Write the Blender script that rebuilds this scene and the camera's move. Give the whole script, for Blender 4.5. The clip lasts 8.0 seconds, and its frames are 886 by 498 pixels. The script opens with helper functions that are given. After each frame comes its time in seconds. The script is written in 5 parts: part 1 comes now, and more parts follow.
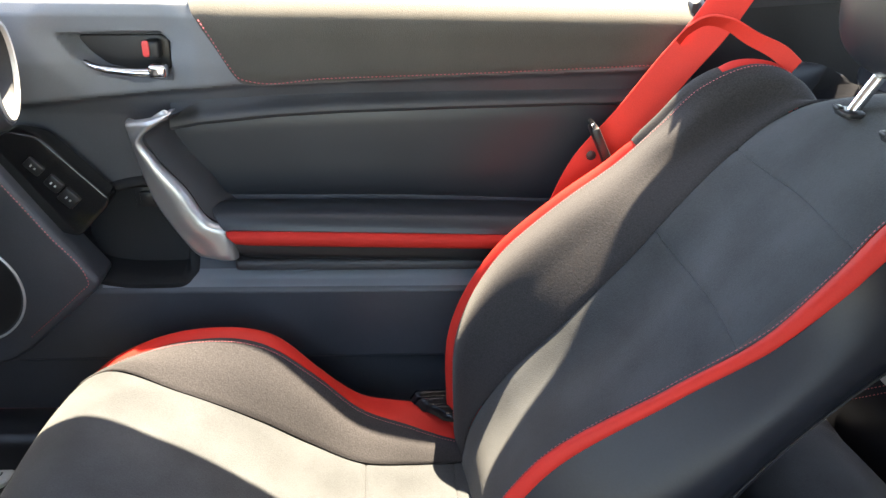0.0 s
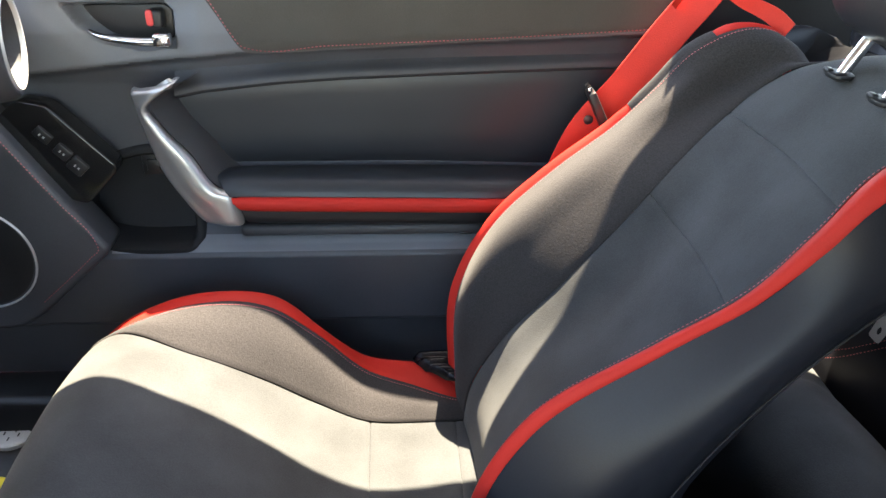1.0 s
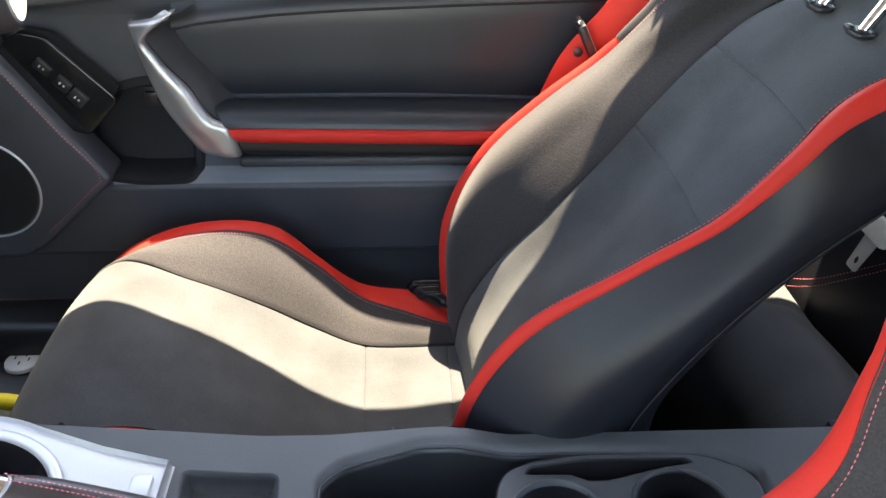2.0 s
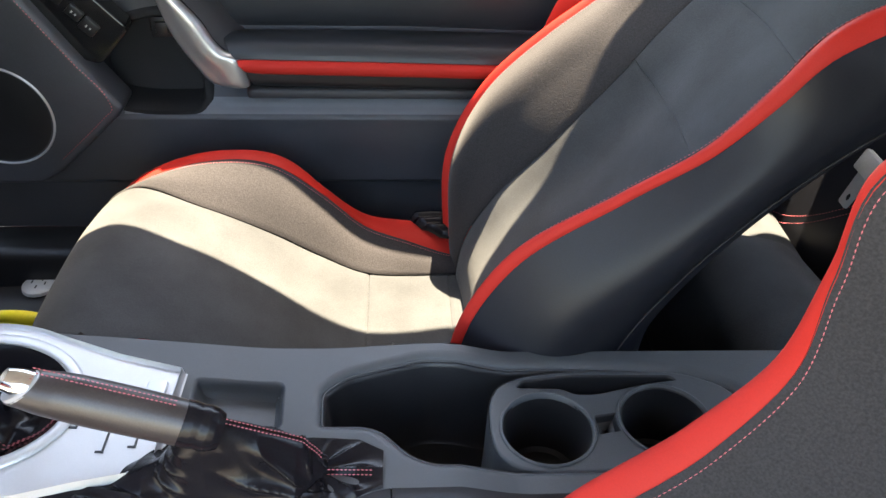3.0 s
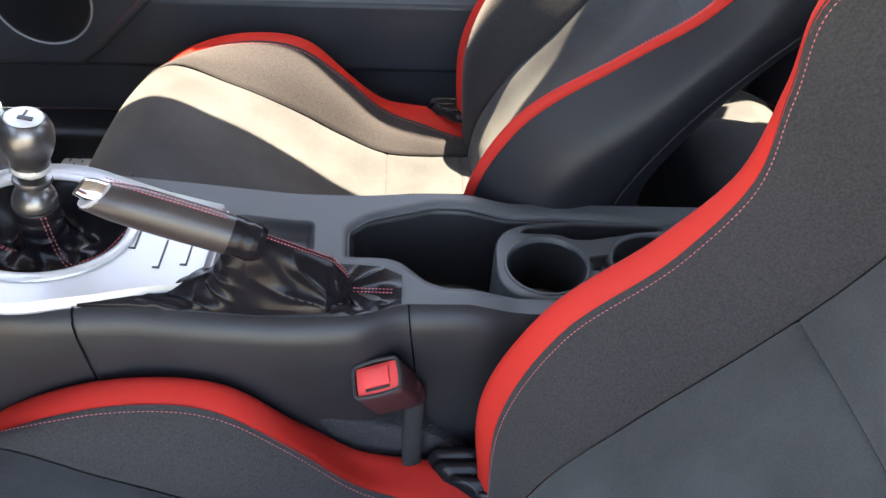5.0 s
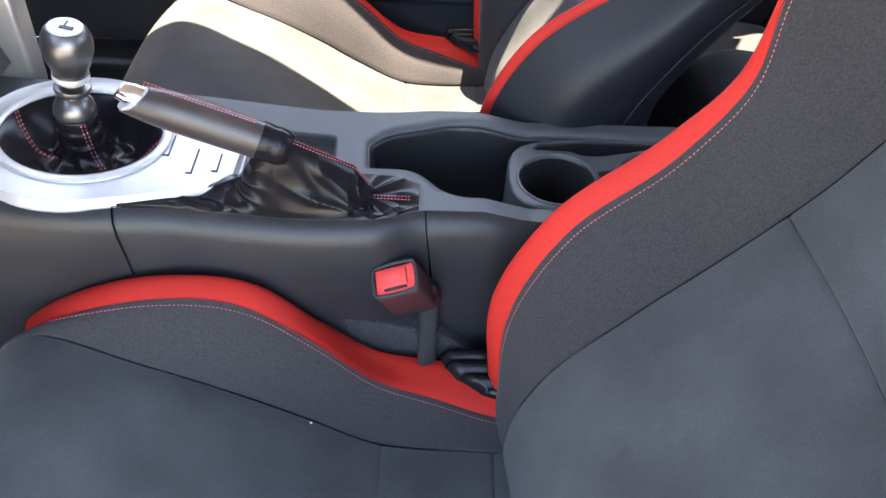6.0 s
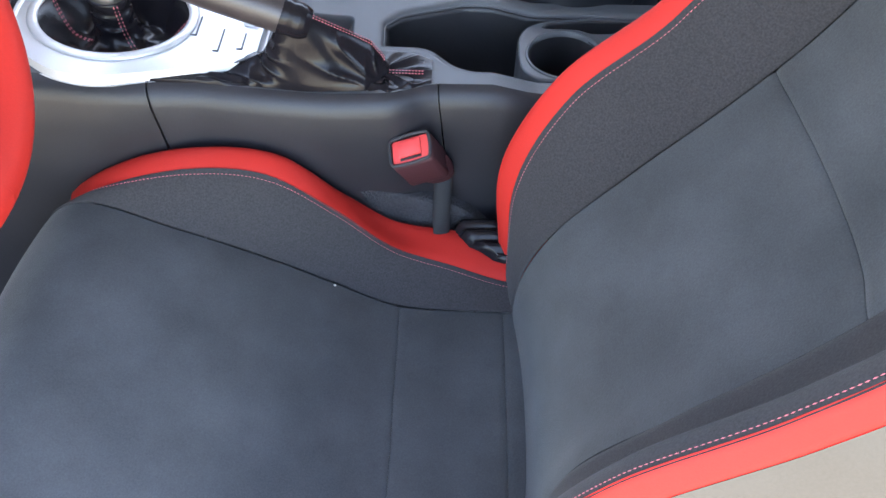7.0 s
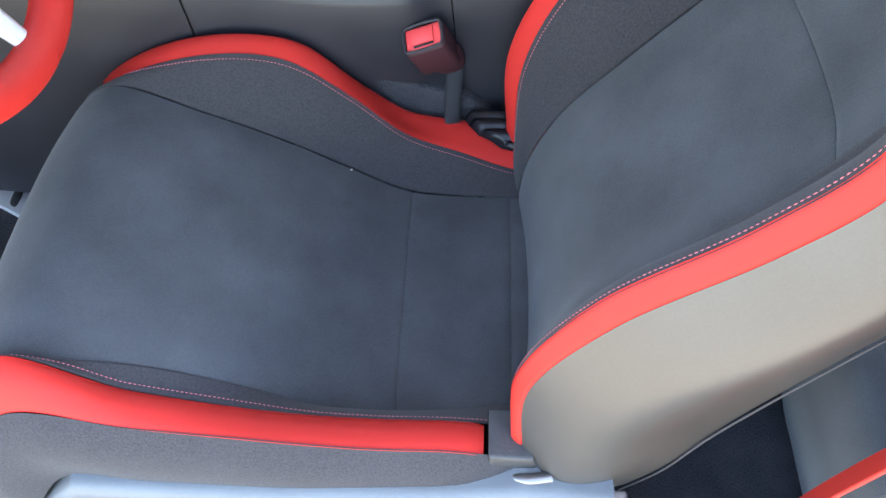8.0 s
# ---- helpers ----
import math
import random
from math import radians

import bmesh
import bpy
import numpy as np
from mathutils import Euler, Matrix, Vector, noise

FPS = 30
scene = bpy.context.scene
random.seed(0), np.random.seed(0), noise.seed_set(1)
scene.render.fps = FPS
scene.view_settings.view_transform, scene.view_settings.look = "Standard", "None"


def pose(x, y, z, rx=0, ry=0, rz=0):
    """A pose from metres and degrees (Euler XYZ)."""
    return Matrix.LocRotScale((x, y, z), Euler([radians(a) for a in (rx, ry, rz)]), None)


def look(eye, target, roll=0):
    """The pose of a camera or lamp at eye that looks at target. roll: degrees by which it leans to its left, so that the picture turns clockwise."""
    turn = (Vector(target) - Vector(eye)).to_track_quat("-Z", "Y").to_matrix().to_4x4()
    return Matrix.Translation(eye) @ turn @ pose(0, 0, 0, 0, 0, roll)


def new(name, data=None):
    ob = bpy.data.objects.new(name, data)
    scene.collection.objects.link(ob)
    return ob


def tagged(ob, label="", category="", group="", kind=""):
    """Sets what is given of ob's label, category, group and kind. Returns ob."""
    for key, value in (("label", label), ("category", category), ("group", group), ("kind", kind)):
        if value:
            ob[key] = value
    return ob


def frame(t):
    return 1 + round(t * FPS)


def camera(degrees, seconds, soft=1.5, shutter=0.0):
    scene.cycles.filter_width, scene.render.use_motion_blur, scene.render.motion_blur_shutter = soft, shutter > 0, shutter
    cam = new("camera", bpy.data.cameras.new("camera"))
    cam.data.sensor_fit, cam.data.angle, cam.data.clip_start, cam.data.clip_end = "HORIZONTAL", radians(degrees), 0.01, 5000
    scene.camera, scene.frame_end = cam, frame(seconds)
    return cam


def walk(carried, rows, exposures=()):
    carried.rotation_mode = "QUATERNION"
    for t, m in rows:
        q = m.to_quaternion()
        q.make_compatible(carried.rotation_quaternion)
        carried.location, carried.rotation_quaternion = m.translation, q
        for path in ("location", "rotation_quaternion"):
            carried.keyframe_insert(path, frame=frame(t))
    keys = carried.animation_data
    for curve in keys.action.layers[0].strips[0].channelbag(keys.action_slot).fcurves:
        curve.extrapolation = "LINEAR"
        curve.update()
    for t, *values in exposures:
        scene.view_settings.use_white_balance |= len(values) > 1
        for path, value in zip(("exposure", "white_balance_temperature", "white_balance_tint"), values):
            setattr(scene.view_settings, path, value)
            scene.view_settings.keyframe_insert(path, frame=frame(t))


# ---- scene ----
cam = camera(57.3, 8.0)
PATH = [
    (0, (-0.01, -0.393, 1.049), (0.122, 1.398, 0.169), 1.6),
    (0.5, (-0.008, -0.407, 1.053), (0.113, 1.359, 0.122), 1.2),
    (1, (-0.005, -0.42, 1.055), (0.113, 1.336, 0.106), 1.0),
    (1.5, (0.001, -0.44, 1.058), (0.119, 1.284, 0.051), 0.9),
    (3, (0.012, -0.501, 1.065), (0.105, 1.104, -0.125), 1.7),
    (3.5, (0.013, -0.53, 1.064), (0.1, 1.052, -0.156), 1.7),
    (4, (0.009, -0.56, 1.064), (0.093, 1.002, -0.182), 1.8),
    (4.5, (0.004, -0.596, 1.06), (0.086, 0.934, -0.224), 2.3),
    (6, (0.004, -0.695, 1.055), (0.038, 0.728, -0.351), 2.4),
    (6.5, (0.008, -0.74, 1.056), (0.018, 0.617, -0.413), 1.7),
    (7, (0.019, -0.78, 1.059), (-0.006, 0.503, -0.475), 0.2),
    (7.5, (0.022, -0.827, 1.052), (-0.017, 0.406, -0.523), -0.2),
    (8, (0.029, -0.873, 1.058), (-0.033, 0.303, -0.559), -0.8),
]
EXPOSURES = [(0.0, 4.03, 8100, 8), (3.0, 4.01, 8500, 9), (4.5, 3.95, 8600, 11), (6.0, 4.28, 8000, 12), (7.5, 4.42, 7600, 10), (8.0, 4.31, 7400, 9)]
walk(cam, [(t, look(eye, target, roll)) for t, eye, target, roll in PATH], EXPOSURES)

# ---- light: a high sun from the passenger side, and the sky ----
SUN = Vector((0.20, 0.32, 1.0)).normalized()
world = bpy.data.worlds.new("world")
scene.world = world
world.use_nodes = True
wn = world.node_tree.nodes
sky = wn.new("ShaderNodeTexSky")
sky.sky_type, sky.sun_disc = "NISHITA", False
sky.sun_elevation, sky.sun_rotation = math.asin(SUN.z), math.atan2(SUN.x, SUN.y)
wn["Background"].inputs["Strength"].default_value = 0.15
world.node_tree.links.new(sky.outputs[0], wn["Background"].inputs["Color"])
sun = new("sun", bpy.data.lights.new("sun", "SUN"))
sun.data.energy, sun.data.angle, sun.data.color = 3.75, radians(0.6), (1.0, 0.93, 0.82)
sun.matrix_world = look((2, 2, 6), (Vector((2, 2, 6)) - SUN))


# ---- materials ----
def mat(name, colour, rough=0.6, metal=0.0, vary=0.25, grain=300.0, bump=0.15, patch=9.0, sheen=0.0, coat=0.0, spec=0.5, deep=0.001, dark=None, fleck=0.4):
    """A surface with stains of about 1/patch metres and a grain of about 1/grain metres."""
    m = bpy.data.materials.new(name)
    m.use_nodes = True
    nodes, links = m.node_tree.nodes, m.node_tree.links
    b = nodes["Principled BSDF"]
    co = nodes.new("ShaderNodeTexCoord")
    big, fine = nodes.new("ShaderNodeTexNoise"), nodes.new("ShaderNodeTexNoise")
    for n, sc, det in ((big, patch, 5.0), (fine, grain, 3.0)):
        n.inputs["Scale"].default_value, n.inputs["Detail"].default_value = sc, det
        links.new(co.outputs["Object"], n.inputs["Vector"])
    both = nodes.new("ShaderNodeMath")
    both.operation = "MULTIPLY_ADD"
    both.inputs[1].default_value = fleck
    links.new(fine.outputs["Fac"], both.inputs[0])
    scaled = nodes.new("ShaderNodeMath")
    scaled.operation = "MULTIPLY"
    scaled.inputs[1].default_value = 1 - fleck
    links.new(big.outputs["Fac"], scaled.inputs[0])
    links.new(scaled.outputs[0], both.inputs[2])
    ramp = nodes.new("ShaderNodeValToRGB")
    lo = dark or [c * (1 - vary) for c in colour]
    hi = [min(1.0, c * (1 + vary)) for c in colour]
    ramp.color_ramp.elements[0].position, ramp.color_ramp.elements[1].position = 0.32, 0.68
    ramp.color_ramp.elements[0].color, ramp.color_ramp.elements[1].color = (*lo, 1), (*hi, 1)
    links.new(both.outputs[0], ramp.inputs[0])
    links.new(ramp.outputs[0], b.inputs["Base Color"])
    rr = nodes.new("ShaderNodeMapRange")
    rr.inputs["To Min"].default_value, rr.inputs["To Max"].default_value = max(0.03, rough - 0.1), min(1.0, rough + 0.1)
    links.new(big.outputs["Fac"], rr.inputs["Value"])
    links.new(rr.outputs[0], b.inputs["Roughness"])
    b.inputs["Metallic"].default_value = metal
    b.inputs["Specular IOR Level"].default_value = spec
    b.inputs["Sheen Weight"].default_value = sheen
    b.inputs["Sheen Roughness"].default_value = 0.5
    b.inputs["Coat Weight"].default_value = coat
    if bump:
        bp = nodes.new("ShaderNodeBump")
        bp.inputs["Strength"].default_value, bp.inputs["Distance"].default_value = bump, deep
        links.new(fine.outputs["Fac"], bp.inputs["Height"])
        links.new(bp.outputs[0], b.inputs["Normal"])
    return m


SUEDE = mat("suede", (0.046, 0.049, 0.053), 0.95, vary=0.3, grain=620, bump=0.4, patch=13, sheen=0.12, spec=0.1)
CLOTH = mat("bolster_cloth", (0.0348, 0.0328, 0.0350), 0.95, vary=0.24, grain=520, bump=0.6, patch=14, sheen=0.08, spec=0.05, deep=0.0006, fleck=0.82)
RED = mat("red_leather", (0.43, 0.024, 0.019), 0.58, vary=0.1, grain=700, bump=0.15, patch=10, spec=0.12)
LEATHER = mat("black_leather", (0.016, 0.017, 0.022), 0.40, vary=0.2, grain=600, bump=0.12, patch=10, spec=0.18)
# brighter copy of the black leather: door light put into its colour and gloss
LIT_LEATHER = mat("black_leather_lit", (0.036, 0.033, 0.030), 0.36, vary=0.2, grain=500, bump=0.10, patch=7, spec=0.58)
# browner and lighter than the other black leather
GRIP = mat("brown_grip_leather", (0.036, 0.029, 0.029), 0.36, vary=0.25, grain=600, bump=0.12, patch=20, spec=0.5)
DOORP = mat("door_plastic", (0.168, 0.178, 0.200), 0.5, vary=0.12, grain=900, bump=0.3, patch=8, spec=0.4)
DOORL = mat("door_leather", (0.052, 0.055, 0.065), 0.45, vary=0.2, grain=600, bump=0.15, patch=8, spec=0.5)
# darker copy of DOORL, offsetting the insert's brighter light by colour
INSERT = mat("door_leather_darkened", (0.020, 0.023, 0.029), 0.42, vary=0.15, grain=600, bump=0.08, patch=8, spec=0.38)
CONSOLE = mat("leatherette", (0.016, 0.0155, 0.019), 0.40, vary=0.25, grain=700, bump=0.2, patch=9, spec=0.32)
DULL = mat("dull_leather", (0.032, 0.031, 0.035), 0.62, vary=0.3, grain=500, bump=0.3, patch=10, spec=0.25)
SHINY = mat("boot_leather", (0.009, 0.008, 0.010), 0.22, vary=0.3, grain=500, bump=0.10, patch=30, spec=0.17)
PIT = mat("pocket_dark", (0.016, 0.016, 0.018), 0.7, vary=0.3, grain=500, bump=0.2, spec=0.2)
PLASTIC = mat("grained_plastic", (0.042, 0.043, 0.049), 0.5, vary=0.2, grain=900, bump=0.35, patch=8, spec=0.4)
DECK = mat("dark_satin_plastic", (0.060, 0.065, 0.071), 0.45, vary=0.15, grain=900, bump=0.3, patch=8, spec=0.4)
GREYP = mat("grey_plastic", (0.090, 0.100, 0.108), 0.5, vary=0.15, grain=900, bump=0.3, patch=8, spec=0.4)
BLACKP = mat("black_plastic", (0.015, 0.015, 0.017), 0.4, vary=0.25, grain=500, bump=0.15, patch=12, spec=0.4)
SILVER = mat("satin_silver", (0.54, 0.54, 0.55), 0.36, metal=0.4, vary=0.08, grain=1200, bump=0.1, patch=10)
CHROME = mat("chrome", (0.75, 0.75, 0.76), 0.12, metal=1.0, vary=0.06, grain=300, bump=0.0)
GUNMETAL = mat("gunmetal", (0.16, 0.155, 0.155), 0.34, metal=0.9, vary=0.12, grain=900, bump=0.06)
GLOSSY = mat("glossy_black_plastic", (0.010, 0.010, 0.011), 0.16, vary=0.2, grain=500, bump=0.02, patch=12, spec=0.5)
SATIN = mat("satin_grey_metal", (0.40, 0.40, 0.41), 0.34, metal=0.75, vary=0.08, grain=1200, bump=0.08, patch=10)
CARPET = mat("carpet", (0.030, 0.030, 0.034), 0.95, vary=0.5, grain=350, bump=0.9, patch=14, deep=0.003, spec=0.1)
RUBBER = mat("rubber_mat", (0.024, 0.024, 0.025), 0.5, vary=0.3, grain=400, bump=0.3, spec=0.4)
THREAD = mat("red_thread", (0.50, 0.12, 0.14), 0.7, vary=0.15, grain=900, bump=0.0)
WEB = mat("red_webbing", (0.6, 0.035, 0.025), 0.65, vary=0.12, grain=800, bump=0.5, spec=0.3)
MAROON = mat("maroon_plastic", (0.045, 0.014, 0.017), 0.55, vary=0.25, grain=500, bump=0.3, spec=0.3)
REDP = mat("red_plastic", (0.7, 0.06, 0.06), 0.4, vary=0.08, grain=300, bump=0.05)
ROOFM = mat("headliner_cloth", (0.50, 0.50, 0.49), 0.95, vary=0.12, grain=600, bump=0.5)
GROUNDM = mat("concrete", (0.20, 0.187, 0.165), 0.9, vary=0.2, grain=60, bump=0.5, patch=2, deep=0.004)
YELLOW = mat("yellow_plastic", (0.7, 0.62, 0.03), 0.5, vary=0.1)
PALE = mat("pale_grey", (0.55, 0.55, 0.53), 0.5, vary=0.12)
SUEDE_TOP = mat("brown_black_pad", (0.065, 0.061, 0.055), 0.85, vary=0.2, grain=800, bump=0.4, patch=9, sheen=0.2, spec=0.2)
PAINT = mat("red_car_paint", (0.45, 0.02, 0.02), 0.25, vary=0.05, bump=0.0, coat=0.6)


# ---- shape helpers ----
def spl(pts, n, keys=None):
    """n points on a smooth curve through pts."""
    p = np.array(pts, float)
    if keys is None:
        keys = np.concatenate([[0], np.cumsum(np.maximum(np.linalg.norm(np.diff(p, axis=0), axis=1), 1e-6))])
    if len(p) == 2:
        return p[0] + (p[1] - p[0]) * np.linspace(0, 1, n)[:, None]
    tan = np.gradient(p, keys, axis=0)
    t = np.linspace(keys[0], keys[-1], n)
    i = np.clip(np.searchsorted(keys, t, side="right") - 1, 0, len(p) - 2)
    h = (keys[i + 1] - keys[i])[:, None]
    u = ((t - keys[i])[:, None]) / h
    return ((2 * u**3 - 3 * u**2 + 1) * p[i] + (u**3 - 2 * u**2 + u) * h * tan[i] + (3 * u**2 - 2 * u**3) * p[i + 1] + (u**3 - u**2) * h * tan[i + 1])


def sheet(lines, along=40, across=10):
    """A grid of points [along][across] over matched lines."""
    a = np.array(lines, float)
    seg = np.linalg.norm(np.diff(a, axis=1), axis=2).mean(axis=0)
    keys = np.concatenate([[0], np.cumsum(np.maximum(seg, 1e-5))])
    res = np.array([spl(l, along, keys) for l in a])
    return np.array([spl(res[:, k], across) for k in range(along)])


def tuck(g, depth=0.008, flip=False, sides="abcd", round_=0.003):
    """Rolls the rim of a grid under, so that neighbouring pieces meet in a seam."""
    du, dv = np.gradient(g, axis=0), np.gradient(g, axis=1)
    nrm = np.cross(du, dv)
    nrm /= np.maximum(np.linalg.norm(nrm, axis=2, keepdims=True), 1e-9)
    if flip:
        nrm = -nrm
    g, nn = g.copy(), nrm.copy()
    for side in sides:
        k = {"a": (0, 0), "b": (0, -1), "c": (1, 0), "d": (1, -1)}[side]
        ax, e = k
        row, rn = np.take(g, e, axis=ax), np.take(nn, e, axis=ax)
        low = np.expand_dims(row - rn * depth, ax)
        e2 = 1 if e == 0 else -2
        row2, rn2 = np.take(g, e2, axis=ax), np.take(nn, e2, axis=ax)
        if ax == 0:
            g[e], g[e2] = row - rn * round_, row2 - rn2 * round_ * 0.35
        else:
            g[:, e], g[:, e2] = row - rn * round_, row2 - rn2 * round_ * 0.35
        lown = np.expand_dims(rn, ax)
        g = np.concatenate([low, g] if e == 0 else [g, low], axis=ax)
        nn = np.concatenate([lown, nn] if e == 0 else [nn, lown], axis=ax)
    return g


def grid_mesh(g, flip=False, loop=False):
    n, m = g.shape[:2]
    faces = []
    for i in range(n - 1):
        for j in range(m - (0 if loop else 1)):
            q = (i * m + j, i * m + (j + 1) % m, (i + 1) * m + (j + 1) % m, (i + 1) * m + j)
            faces.append(q[::-1] if flip else q)
    return g.reshape(-1, 3).tolist(), faces


def join(*pieces):
    vs, fs = [], []
    for v, f in pieces:
        o = len(vs)
        vs += list(v)
        fs += [tuple(i + o for i in q) for q in f]
    return vs, fs


def thing(name, label, category, group="", at=(0, 0, 0), kind=""):
    ob = new(name)
    ob.location = at
    ob.empty_display_size = 0.05
    return tagged(ob, label, category, group, kind)


def part(name, geo, material, parent=None, label="", smooth=True, sharp=40):
    """Links one mesh, given in the world's coordinates, under its thing."""
    me = bpy.data.meshes.new(name)
    base, up = Vector(), parent
    while up:
        base, up = base + up.location, up.parent
    me.from_pydata([tuple(Vector(v) - base) for v in geo[0]], [], geo[1])
    me.materials.append(material)
    bm = bmesh.new()
    bm.from_mesh(me)
    bmesh.ops.recalc_face_normals(bm, faces=bm.faces)
    for f in bm.faces:
        f.smooth = smooth
    for e in bm.edges:
        if len(e.link_faces) == 2 and e.calc_face_angle(0) > radians(sharp):
            e.smooth = False
    bm.to_mesh(me)
    bm.free()
    ob = new(name, me)
    if parent:
        ob.parent = parent
    if label:
        ob["label"] = label
    return ob


def tube(pts, r, n=40, seg=12, keys=None, squash=1.0, caps=True, up=(0, 0, 1)):
    """A round bar along a smooth curve; r a number or a list along it."""
    c = spl(pts, n) if len(pts) > 2 or n > 2 else np.array(pts, float)
    rr = np.interp(np.linspace(0, 1, len(c)), np.linspace(0, 1, len(r)), r) if isinstance(r, (list, tuple)) else np.full(len(c), r)
    tan = np.gradient(c, axis=0)
    tan /= np.linalg.norm(tan, axis=1, keepdims=True)
    rows = []
    for p, t, q in zip(c, tan, rr):
        s = np.cross(t, up)
        if np.linalg.norm(s) < 1e-4:
            s = np.cross(t, (1, 0, 0))
        s /= np.linalg.norm(s)
        w = np.cross(s, t)
        rows.append([p + q * (math.cos(a) * s + squash * math.sin(a) * w) for a in np.linspace(0, 2 * math.pi, seg, endpoint=False)])
    v, f = grid_mesh(np.array(rows), loop=True)
    if caps:
        f = f + [tuple(range(seg))[::-1], tuple(range(len(v) - seg, len(v)))]
    return v, f


def ribbon(pts, side, width, thick=0.0015, n=60):
    """A flat strap along a curve; side: the direction of its width at each key point."""
    c, s = spl(pts, n), spl(side, n)
    s /= np.linalg.norm(s, axis=1, keepdims=True)
    t = np.gradient(c, axis=0)
    t /= np.linalg.norm(t, axis=1, keepdims=True)
    nn = np.cross(t, s)
    rows = []
    for p, a, b in zip(c, s, nn):
        w = a * width / 2
        rows.append([p - w + b * thick * 0.3, p - w * 0.96 + b * thick, p + b * thick * 0.8, p + w * 0.96 + b * thick, p + w + b * thick * 0.3,
                     p + w - b * thick * 0.3, p + w * 0.96 - b * thick, p - b * thick * 0.8, p - w * 0.96 - b * thick, p - w - b * thick * 0.3])
    return grid_mesh(np.array(rows), loop=True)


def lathe(profile, seg=32, at=(0, 0, 0), turn=None, caps=True):
    """A turned body: (radius, height) pairs round the z axis, posed by turn."""
    m = Matrix.Translation(at) @ (turn or Matrix())
    rows = [[m @ Vector((r * math.cos(a), r * math.sin(a), h)) for a in np.linspace(0, 2 * math.pi, seg, endpoint=False)] for r, h in profile]
    v, f = grid_mesh(np.array(rows), loop=True)
    return v, f + ([tuple(range(seg))[::-1], tuple(range(len(v) - seg, len(v)))] if caps else [])


def block(x0, x1, y0, y1, z0, z1, r=0.004, seg=2, m=None):
    """A box with rounded edges."""
    bm = bmesh.new()
    bmesh.ops.create_cube(bm, size=1)
    for v in bm.verts:
        v.co = Vector(((x0 + x1) / 2 + v.co.x * (x1 - x0), (y0 + y1) / 2 + v.co.y * (y1 - y0), (z0 + z1) / 2 + v.co.z * (z1 - z0)))
    if r:
        bmesh.ops.bevel(bm, geom=bm.edges[:], offset=r, segments=seg, affect="EDGES", profile=0.5)
    bm.verts.ensure_lookup_table()
    out = [tuple(m @ v.co if m else v.co) for v in bm.verts], [tuple(v.index for v in f.verts) for f in bm.faces]
    bm.free()
    return out


def plate(outline, near, far, r=0.004, axis="y", seg=3, n=0, m=None):
    """A plate of any outline with rounded rims. axis y: the outline is (x, z), its face at y=near; axis z: (x, y), its face at z=near."""
    o = [tuple(p) for p in (spl(list(outline) + [outline[0]], n + 1)[:-1] if n else outline)]
    to = (lambda p, d: (p[0], d, p[1])) if axis == "y" else ((lambda p, d: (p[0], p[1], d)) if axis == "z" else (lambda p, d: (d, p[0], p[1])))
    bm = bmesh.new()
    a, b = [bm.verts.new(to(p, near)) for p in o], [bm.verts.new(to(p, far)) for p in o]
    k = len(o)
    top = bm.faces.new(a)
    bm.faces.new(b[::-1])
    for i in range(k):
        bm.faces.new((a[i], b[i], b[(i + 1) % k], a[(i + 1) % k]))
    bmesh.ops.recalc_face_normals(bm, faces=bm.faces)
    if r:
        bmesh.ops.bevel(bm, geom=list(top.edges), offset=r, segments=seg, affect="EDGES", profile=0.5)
    bm.verts.ensure_lookup_table()
    bm.verts.index_update()
    out = [tuple(m @ v.co if m else v.co) for v in bm.verts], [tuple(v.index for v in f.verts) for f in bm.faces]
    bm.free()
    return out


def stitches(pts, gap=0.0065, length=0.0045, r=0.0009, n=200, lift=(0, 0, 0), jitter=0.0):
    """Single stitches along a curve."""
    c = spl(pts, n) + np.array(lift)
    d = np.concatenate([[0], np.cumsum(np.linalg.norm(np.diff(c, axis=0), axis=1))])
    rnd = random.Random(5)
    out = []
    for k in range(int(d[-1] / gap)):
        a, b = [np.array([np.interp(s, d, c[:, i]) for i in range(3)]) for s in (k * gap, k * gap + length)]
        mid = (a + b) / 2
        t = (b - a) / np.linalg.norm(b - a)
        s = np.cross(t, (0.3, 0.2, 0.9))
        s /= np.linalg.norm(s)
        w = np.cross(s, t)
        j = (s * rnd.uniform(-1, 1) + w * rnd.uniform(-1, 1)) * jitter
        v = [a + j] + [mid + r * (s * math.cos(q) + w * math.sin(q)) for q in (0, 1.57, 3.14, 4.71)] + [b - j]
        out.append((v, [(0, 1, 2), (0, 2, 3), (0, 3, 4), (0, 4, 1), (5, 2, 1), (5, 3, 2), (5, 4, 3), (5, 1, 4)]))
    return join(*out)


def superbox(cx, cy, cz, ax, ay, az, e=0.5, nu=24, nv=16, m=None):
    """A soft rounded cushion-like body."""
    sg = lambda c, p: math.copysign(abs(c) ** p, c)
    rows = []
    for i in range(nv + 1):
        ph = -math.pi / 2 + math.pi * i / nv
        row = []
        for j in range(nu):
            th = 2 * math.pi * j / nu
            p = Vector((cx + ax * sg(math.cos(ph), e) * sg(math.cos(th), e), cy + ay * sg(math.cos(ph), e) * sg(math.sin(th), e), cz + az * sg(math.sin(ph), e)))
            row.append(m @ p if m else p)
        rows.append(row)
    return grid_mesh(np.array(rows), loop=True)



